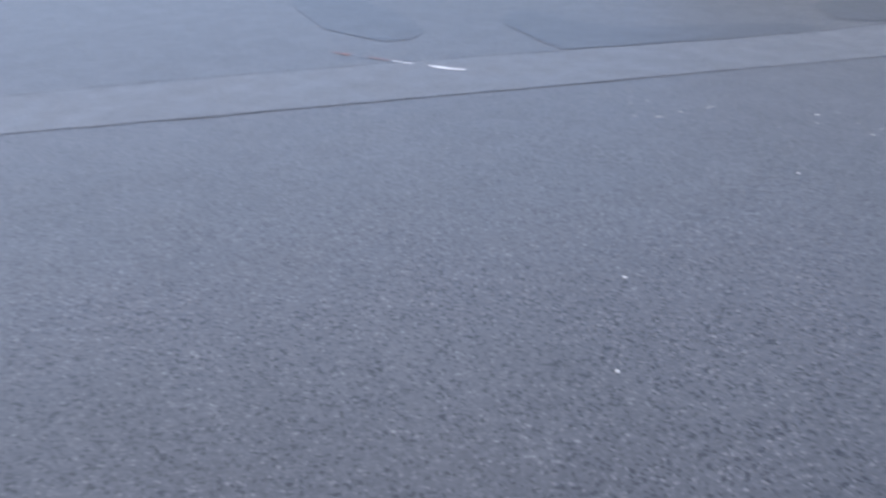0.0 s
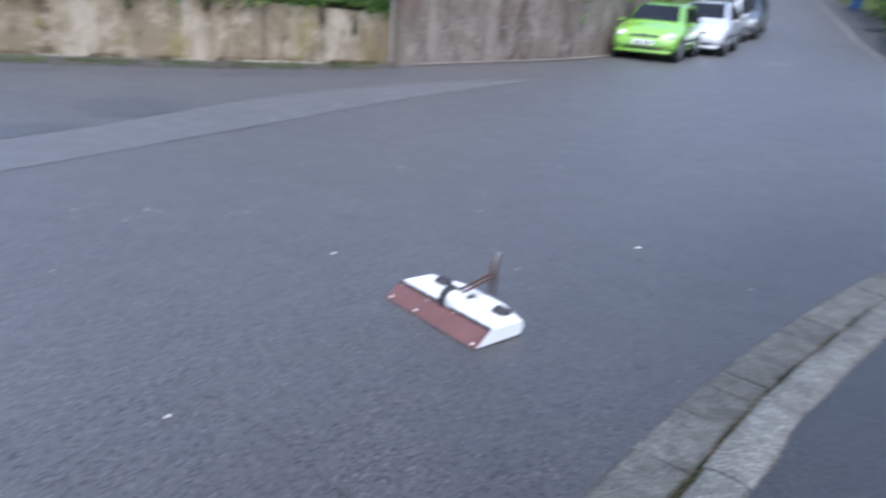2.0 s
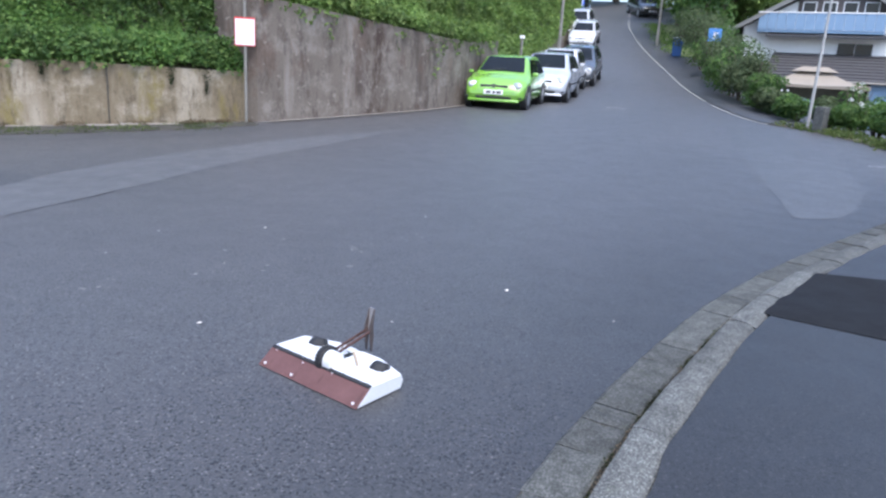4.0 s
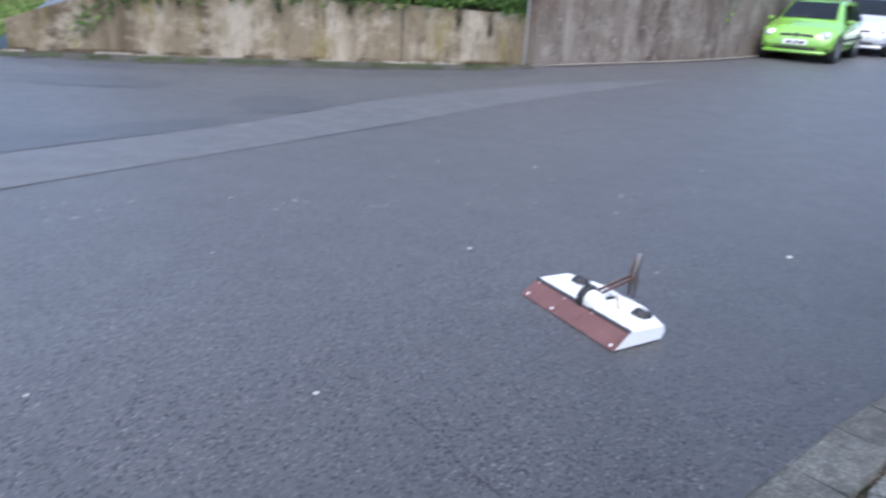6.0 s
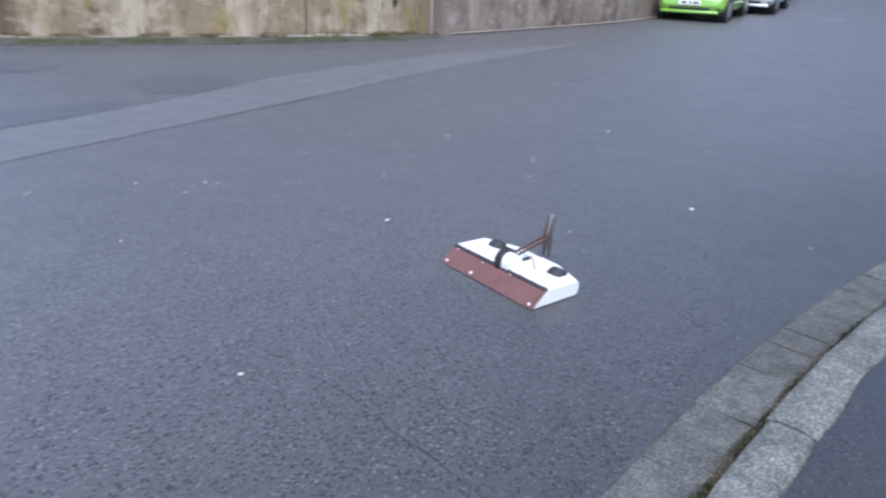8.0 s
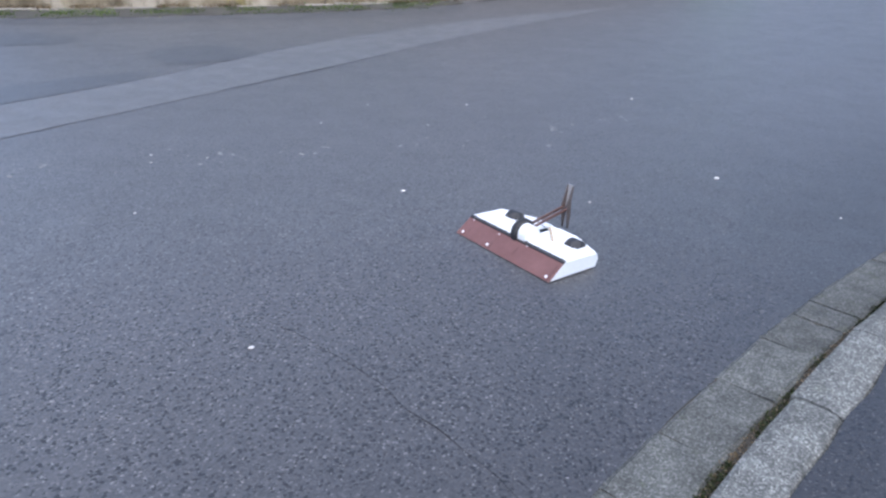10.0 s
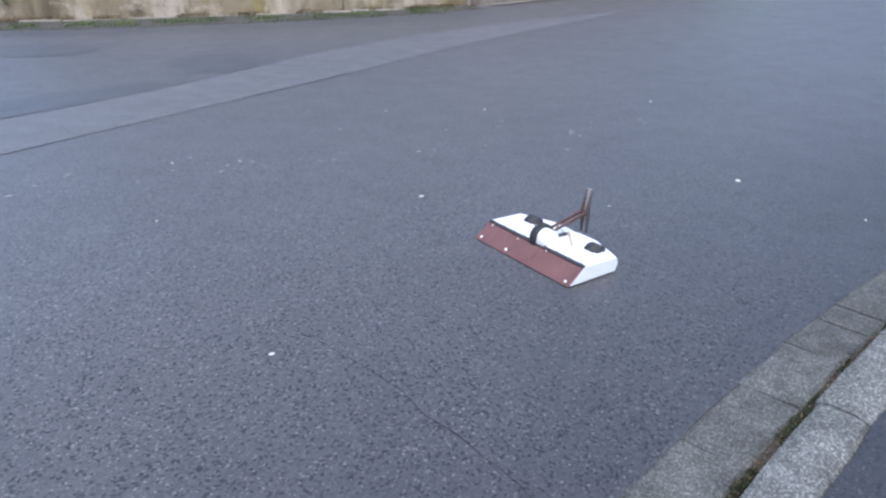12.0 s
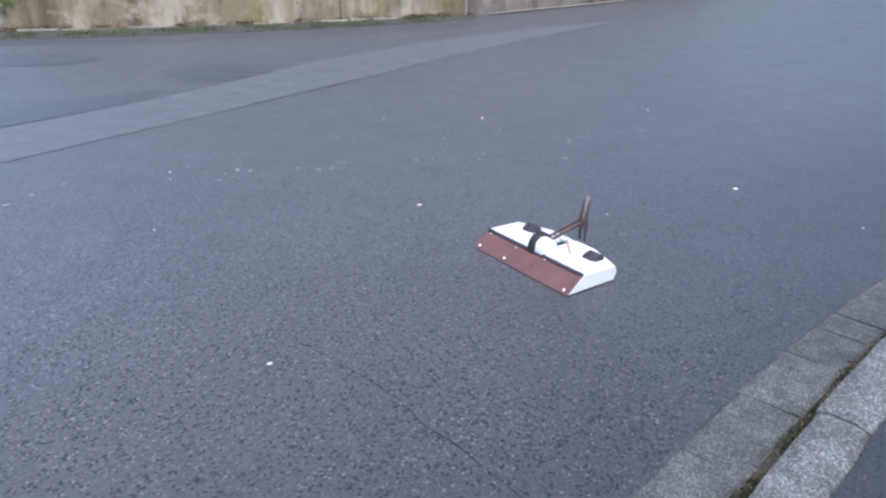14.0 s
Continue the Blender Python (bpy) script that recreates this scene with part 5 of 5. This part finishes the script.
def tree(label, x, y, h, w, n, seed, mat, size=0.12):
    rng = np.random.default_rng(seed)
    z = g(x, y)
    t = thing("tree", label, "tree", pose(x, y, z), "trees")
    bm = bmesh.new()
    tube(bm, [(0, 0, -.1), (.05 * h * .3, 0, h * .25), (0, .03 * h, h * .5), (.03 * h, 0, h * .85)], [.035 * h, .028 * h, .018 * h, .005 * h], 10)
    part("trunk", bm, M_BARK, t, "tapered brown trunk")
    lobes = []
    for k in range(16):
        a, zz = rng.uniform(0, 6.28), rng.uniform(.25, .95)
        r = w * .5 * rng.uniform(.3, .95) * math.sin(math.pi * min(.95, zz * .8 + .1))
        lobes.append((r * math.cos(a), r * math.sin(a), zz * h, rng.uniform(.13, .24) * w))
        bm = bmesh.new()
        tube(bm, [(0, 0, zz * h * .7), (r * .6 * math.cos(a), r * .6 * math.sin(a), zz * h * .9), (r * math.cos(a), r * math.sin(a), zz * h)], [.012 * h, .008 * h, .003 * h], 6)
        part("limb", bm, M_BARK, t)
    P, Nn = [], []
    for k in range(n):
        cx, cy, cz, r = lobes[rng.integers(len(lobes))]
        d = rng.normal(0, 1, 3)
        d /= np.linalg.norm(d)
        P.append(np.array([cx, cy, cz]) + d * r * rng.uniform(.3, 1.1) ** .6)
        Nn.append(d + np.array([0, 0, .5]))
    leaves("crown", np.array(P), np.array(Nn), size, mat, t, seed)["label"] = "crown of green leaves"
    return t


for i, (x, y, h, w) in enumerate(((25.0, 37.0, 6.0, 4.5), (26.5, 41.5, 6.5, 5.0), (29.0, 46.0, 7.0, 5.5), (33.0, 51.0, 8.0, 6.5), (38.5, 57.5, 9.0, 8.0), (29.5, 63.0, 10.0, 8.0), (36.0, 69.0, 11.0, 9.0), (43.0, 72.0, 11.0, 9.0), (23.0, 60.0, 9.0, 7.0), (44.0, 52.0, 13.0, 9.0), (50.0, 44.0, 13.0, 9.0), (45.0, 36.0, 14.0, 10.0), (40.0, 47.0, 13.0, 9.0), (48.0, 29.0, 13.0, 10.0), (33.5, 47.5, 8.0, 6.0))):
    tree("broad green tree behind the street", x, y, h, w, 5200, 400 + i, M_LEAFPALE if i % 2 else M_LEAF, 0.16)
for i, (x, y, h, w) in enumerate(((38.0, 50.0, 12.0, 9.0), (34.2, 46.0, 9.0, 6.5), (31.0, 44.0, 7.0, 5.0))):
    tree("dense green tree beside the gabled house", x, y, h, w, 9000, 440 + i, M_LEAFPALE if i else M_LEAF, 0.17)
for i, (x, y, h, w) in enumerate(((-7.5, 19.0, 5.0, 4.5), (-3.0, 20.0, 5.5, 5.0), (2.0, 21.5, 5.0, 4.5), (5.5, 25.0, 6.0, 5.0))):
    shrub("tall green shrub on the bank above the wall", x, y, w, h, 5000, 500 + i, M_LEAF, 0.09, group="bank shrubs")

for i, (x, y, w, h) in enumerate(((27.0, 60.5, 5.0, 4.5), (30.0, 62.5, 5.5, 5.0), (33.5, 64.5, 5.5, 5.0), (37.5, 65.0, 5.5, 5.0), (40.5, 62.5, 5.0, 5.0), (33.0, 55.0, 4.0, 3.5), (41.0, 49.5, 7.0, 8.5))):
    shrub("tall dense shrub closing the top of the street", x, y, w, h, 4200, 520 + i, M_LEAF, 0.14, group="street end shrubs")

# ---- tufts, moss and litter ----
def tufts(name, label, pts, n, seed, spread, height, mat, cat="grass"):
    rng = np.random.default_rng(seed)
    pts = smooth_line(pts, 0.15)
    P, Nn = [], []
    for _ in range(n):
        p = pts[rng.integers(len(pts))]
        x, y = p.x + rng.normal(0, spread), p.y + rng.normal(0, spread)
        if noise.noise((x * 2.1, y * 2.1, seed)) < -0.05:
            continue
        P.append((x, y, g(x, y) + 0.012 + abs(rng.normal(0, height))))
        Nn.append((rng.normal(), rng.normal(), .3))
    ob = leaves(name, np.array(P), np.array(Nn), max(0.012, height * .7), mat, None, seed, 0.5)
    return tagged(ob, label, cat, kind="stuff")


FOOT = [(-9.0, 12.05), (-7.4, 12.4), (-5.8, 12.75), (-4.0, 13.2), (-2.15, 13.65), (-0.4, 14.3)]
tufts("grass_tufts", "sparse weeds and grass at the foot of the wall", FOOT, 5200, 21, 0.26, 0.024, M_GRASS)
tufts("dead_leaves", "dry brown litter along the foot of the walls", [(-9.4, 12.6), (-8.4, 12.93), (-5.8, 13.62), (-3.6, 13.97), (-1.9, 14.32), (0.1, 14.95)], 6500, 22, 0.05, 0.030, M_DRY, "litter")
tufts("dead_leaves", "dry litter along the old wall", [(0.45, 14.9), (2.3, 16.2), (4.2, 17.6), (5.8, 19.2)], 900, 23, 0.05, 0.010, M_DRY, "litter")
tufts("grass_tufts", "grass along the garden edge", [(12.4, 10.5), (13.0, 12.4), (13.5, 14.2), (13.6, 15.6)], 3000, 24, 0.22, 0.06, M_GRASS)
tufts("grass_tufts", "grass on the verge under the lamp post", [(23.0, 36.4), (24.2, 39.0), (26.0, 43.4), (27.4, 46.4)], 3200, 25, 0.35, 0.10, M_LEAFPALE)

# grassy slope at the end of the low wall
bm = bmesh.new()
rows = []
for i in range(14):
    x = -17.5 + i * 0.62
    rows.append([])
    for k in range(10):
        y = 11.85 + (x + 9.2) * 0.25 + k * 0.55
        rows[-1].append(bm.verts.new((x, y, 0.01 + 0.42 * max(0, k - 0.6) * 0.55 + 0.08 * noise.noise((x, y, 3)))))
for a, b in zip(rows, rows[1:]):
    for k in range(len(a) - 1):
        bm.faces.new((a[k], b[k], b[k + 1], a[k + 1]))
bmesh.ops.recalc_face_normals(bm, faces=bm.faces[:])
if sum(f.normal.z for f in bm.faces) < 0:
    bmesh.ops.reverse_faces(bm, faces=bm.faces[:])
tagged(part("grass_slope", bm, M_LAWN, smooth=True), "grassy slope beside the low wall", "bank", kind="structure")
rng = np.random.default_rng(31)
P, Nn = [], []
for _ in range(16000):
    x = rng.uniform(-17.5, -9.4)
    k = rng.uniform(0, 9)
    y = 11.85 + (x + 9.2) * 0.25 + k * 0.55
    P.append((x, y, 0.02 + 0.42 * max(0, k - 0.6) * 0.55 + rng.uniform(0, .09)))
    Nn.append((rng.normal(), rng.normal(), .3))
tagged(leaves("grass", np.array(P), np.array(Nn), 0.05, M_LEAFPALE, None, 31, 0.5), "fresh grass on the slope", "grass", kind="stuff")

# pale pebbles and paper scraps scattered on the asphalt
for i, (x, y, r) in enumerate(((-0.57, 2.50, .015), (-1.565, 3.825, .012), (1.925, 4.712, .026), (-0.12, 4.306, .020), (2.415, 4.045, .012), (-1.594, 2.265, .011), (-1.263, 1.736, .010), (0.3, 6.7, .02), (-0.9, 5.9, .012), (1.0, 4.2, .010), (3.2, 2.25, .02), (2.9, 1.75, .012), (-1.9, 4.9, .012), (-0.6, 6.6, .014), (1.9, 7.1, .016))):
    rng = np.random.default_rng(600 + i)
    bm = bmesh.new()
    r *= 0.6
    bmesh.ops.create_icosphere(bm, subdivisions=2, radius=r)
    for v in bm.verts:
        v.co *= 1 + 0.25 * noise.noise(v.co * 60 + Vector((i, 0, 0)))
        v.co.z *= 0.45
        v.co.x *= 1.35
    onpave = i in (10, 11)
    t = part("pebble", bm, M_LITTER, smooth=True)
    t.matrix_world = pose(x, y, g(x, y) + r * 0.35 + (0.085 if onpave else 0), 0, 0, rng.uniform(0, 180))
    tagged(t, "small pale pebble lying on the asphalt", "pebble", group="pebbles")

# pale worn chips in a loose line across the road
rng = np.random.default_rng(61)
line = smooth_line([(-3.6, 4.1), (-2.5, 4.65), (-1.9, 4.8), (-0.7, 5.2), (0.3, 5.7), (1.2, 6.1), (2.6, 6.9)], 0.05)
bm = bmesh.new()
for _ in range(150):
    p = line[rng.integers(len(line))]
    x, y = p.x + rng.normal(0, 0.16), p.y + rng.normal(0, 0.16)
    if noise.noise((x * 1.6, y * 1.6, 5)) < -0.1:
        continue
    r = rng.uniform(0.004, 0.012)
    bmesh.ops.create_icosphere(bm, subdivisions=1, radius=1, matrix=Matrix.Translation((x, y, g(x, y) + 0.001)) @ Matrix.Rotation(rng.uniform(0, 6.3), 4, "Z") @ Matrix.Diagonal((r * rng.uniform(1.2, 2.6), r, r * 0.3, 1)))
tagged(part("stone_chips", bm, plain("pale_stone_chips", (0.20, 0.20, 0.195), 0.85, vary=0.25)), "pale stone chips bedded in the worn asphalt", "chips", kind="stuff")

# ---- gutter stones and granite kerbs, piece by piece ----
def piece_mesh(name, outline, length, mat, seed, rough):
    rng = np.random.default_rng(seed)
    bm = bmesh.new()
    n = 5
    rings = []
    for k in range(n + 1):
        x = length * (k / n - .5)
        end = 0.006 if k in (0, n) else 0
        rings.append([(x, y + rng.normal(0, rough * .5), z - (end if z > 0 else 0) + (rng.normal(0, rough * .4) if z > 0 else 0)) for y, z in outline])
    loft(bm, rings)
    me = bpy.data.meshes.new(name)
    bm.normal_update()
    bm.to_mesh(me)
    bm.free()
    me.materials.append(mat)
    return me


gutter_line = beside(EDGE, 0.112)
GUT = [(-.112, -.05), (-.112, .002), (-.100, .010), (.0, .008), (.094, .008), (.107, -.002), (.107, -.05)]
kinds = [piece_mesh("gutter_stone", GUT, 1.0, M_GUTTER, 700 + k, .0045) for k in range(8)]
rng = np.random.default_rng(71)
gutter = tagged(new("gutter"), "row of rough grey gutter stones along the kerb", "gutter", kind="structure")
for i, (mid, a, length) in enumerate(spaced(gutter_line, (0.925, 2.0), [0.42, 0.38, 0.29, 0.17, 0.33, 0.36, 0.28], [0.34, 0.39, 0.26, 0.42])):
    ob = new("gutter_stone", kinds[i % len(kinds)])
    ob.parent = gutter
    ob.matrix_world = pose(mid.x, mid.y, g(mid.x, mid.y) + rng.uniform(.003, .009), rng.normal(0, .6), rng.normal(0, .25), math.degrees(a) + rng.normal(0, .8)) @ Matrix.Diagonal((length - rng.uniform(.002, .008), rng.uniform(.97, 1.03), 1, 1))
kerb_line = beside(EDGE, 0.364)
KERB = [(-.096, -.05), (-.094, .024), (-.088, .050), (-.074, .072), (-.048, .088), (-.016, .096), (.016, .098), (.052, .098), (.080, .093), (.095, .084), (.097, -.05)]
kinds = [piece_mesh("kerb_stone", KERB, 1.0, M_KERB, 720 + k, .005) for k in range(6)]
kerb = tagged(new("kerb"), "line of worn granite kerb stones with rounded edges", "kerb", kind="structure")
for i, (mid, a, length) in enumerate(spaced(kerb_line, (1.36, 2.12), [0.62, 0.78, 0.95, 0.7, 0.88], [0.95, 0.8, 0.9])):
    ob = new("kerb_stone", kinds[i % len(kinds)])
    ob.parent = kerb
    ob.matrix_world = pose(mid.x, mid.y, g(mid.x, mid.y) + rng.uniform(-.006, .004), rng.normal(0, 1.0), 0, math.degrees(a) + rng.normal(0, .5)) @ Matrix.Diagonal((length - rng.uniform(.004, .010), rng.uniform(.96, 1.02), 1, 1))
# moss in the groove between gutter and kerb
groove = beside(EDGE, 0.243)[::2]
P, Nn = [], []
for p in groove:
    for _ in range(34):
        x, y = p.x + rng.normal(0, .013), p.y + rng.normal(0, .013)
        if noise.noise((x * 3, y * 3, 8)) > 0.0:
            P.append((x, y, g(x, y) + rng.uniform(.004, .022)))
            Nn.append((rng.normal(), rng.normal(), 1))
tagged(leaves("moss", np.array(P), np.array(Nn), 0.0065, M_MOSS, None, 72, 0.6), "moss growing in the gutter groove", "moss", kind="stuff")
P, Nn = [], []
for p in groove:
    for _ in range(12):
        x, y = p.x + rng.normal(0, .015), p.y + rng.normal(0, .015)
        P.append((x, y, g(x, y) + rng.uniform(.003, .012)))
        Nn.append((rng.normal(), rng.normal(), 1))
tagged(leaves("gutter_litter", np.array(P), np.array(Nn), 0.007, M_DRY, None, 73, 0.6), "dry grit and litter in the gutter groove", "litter", kind="stuff")
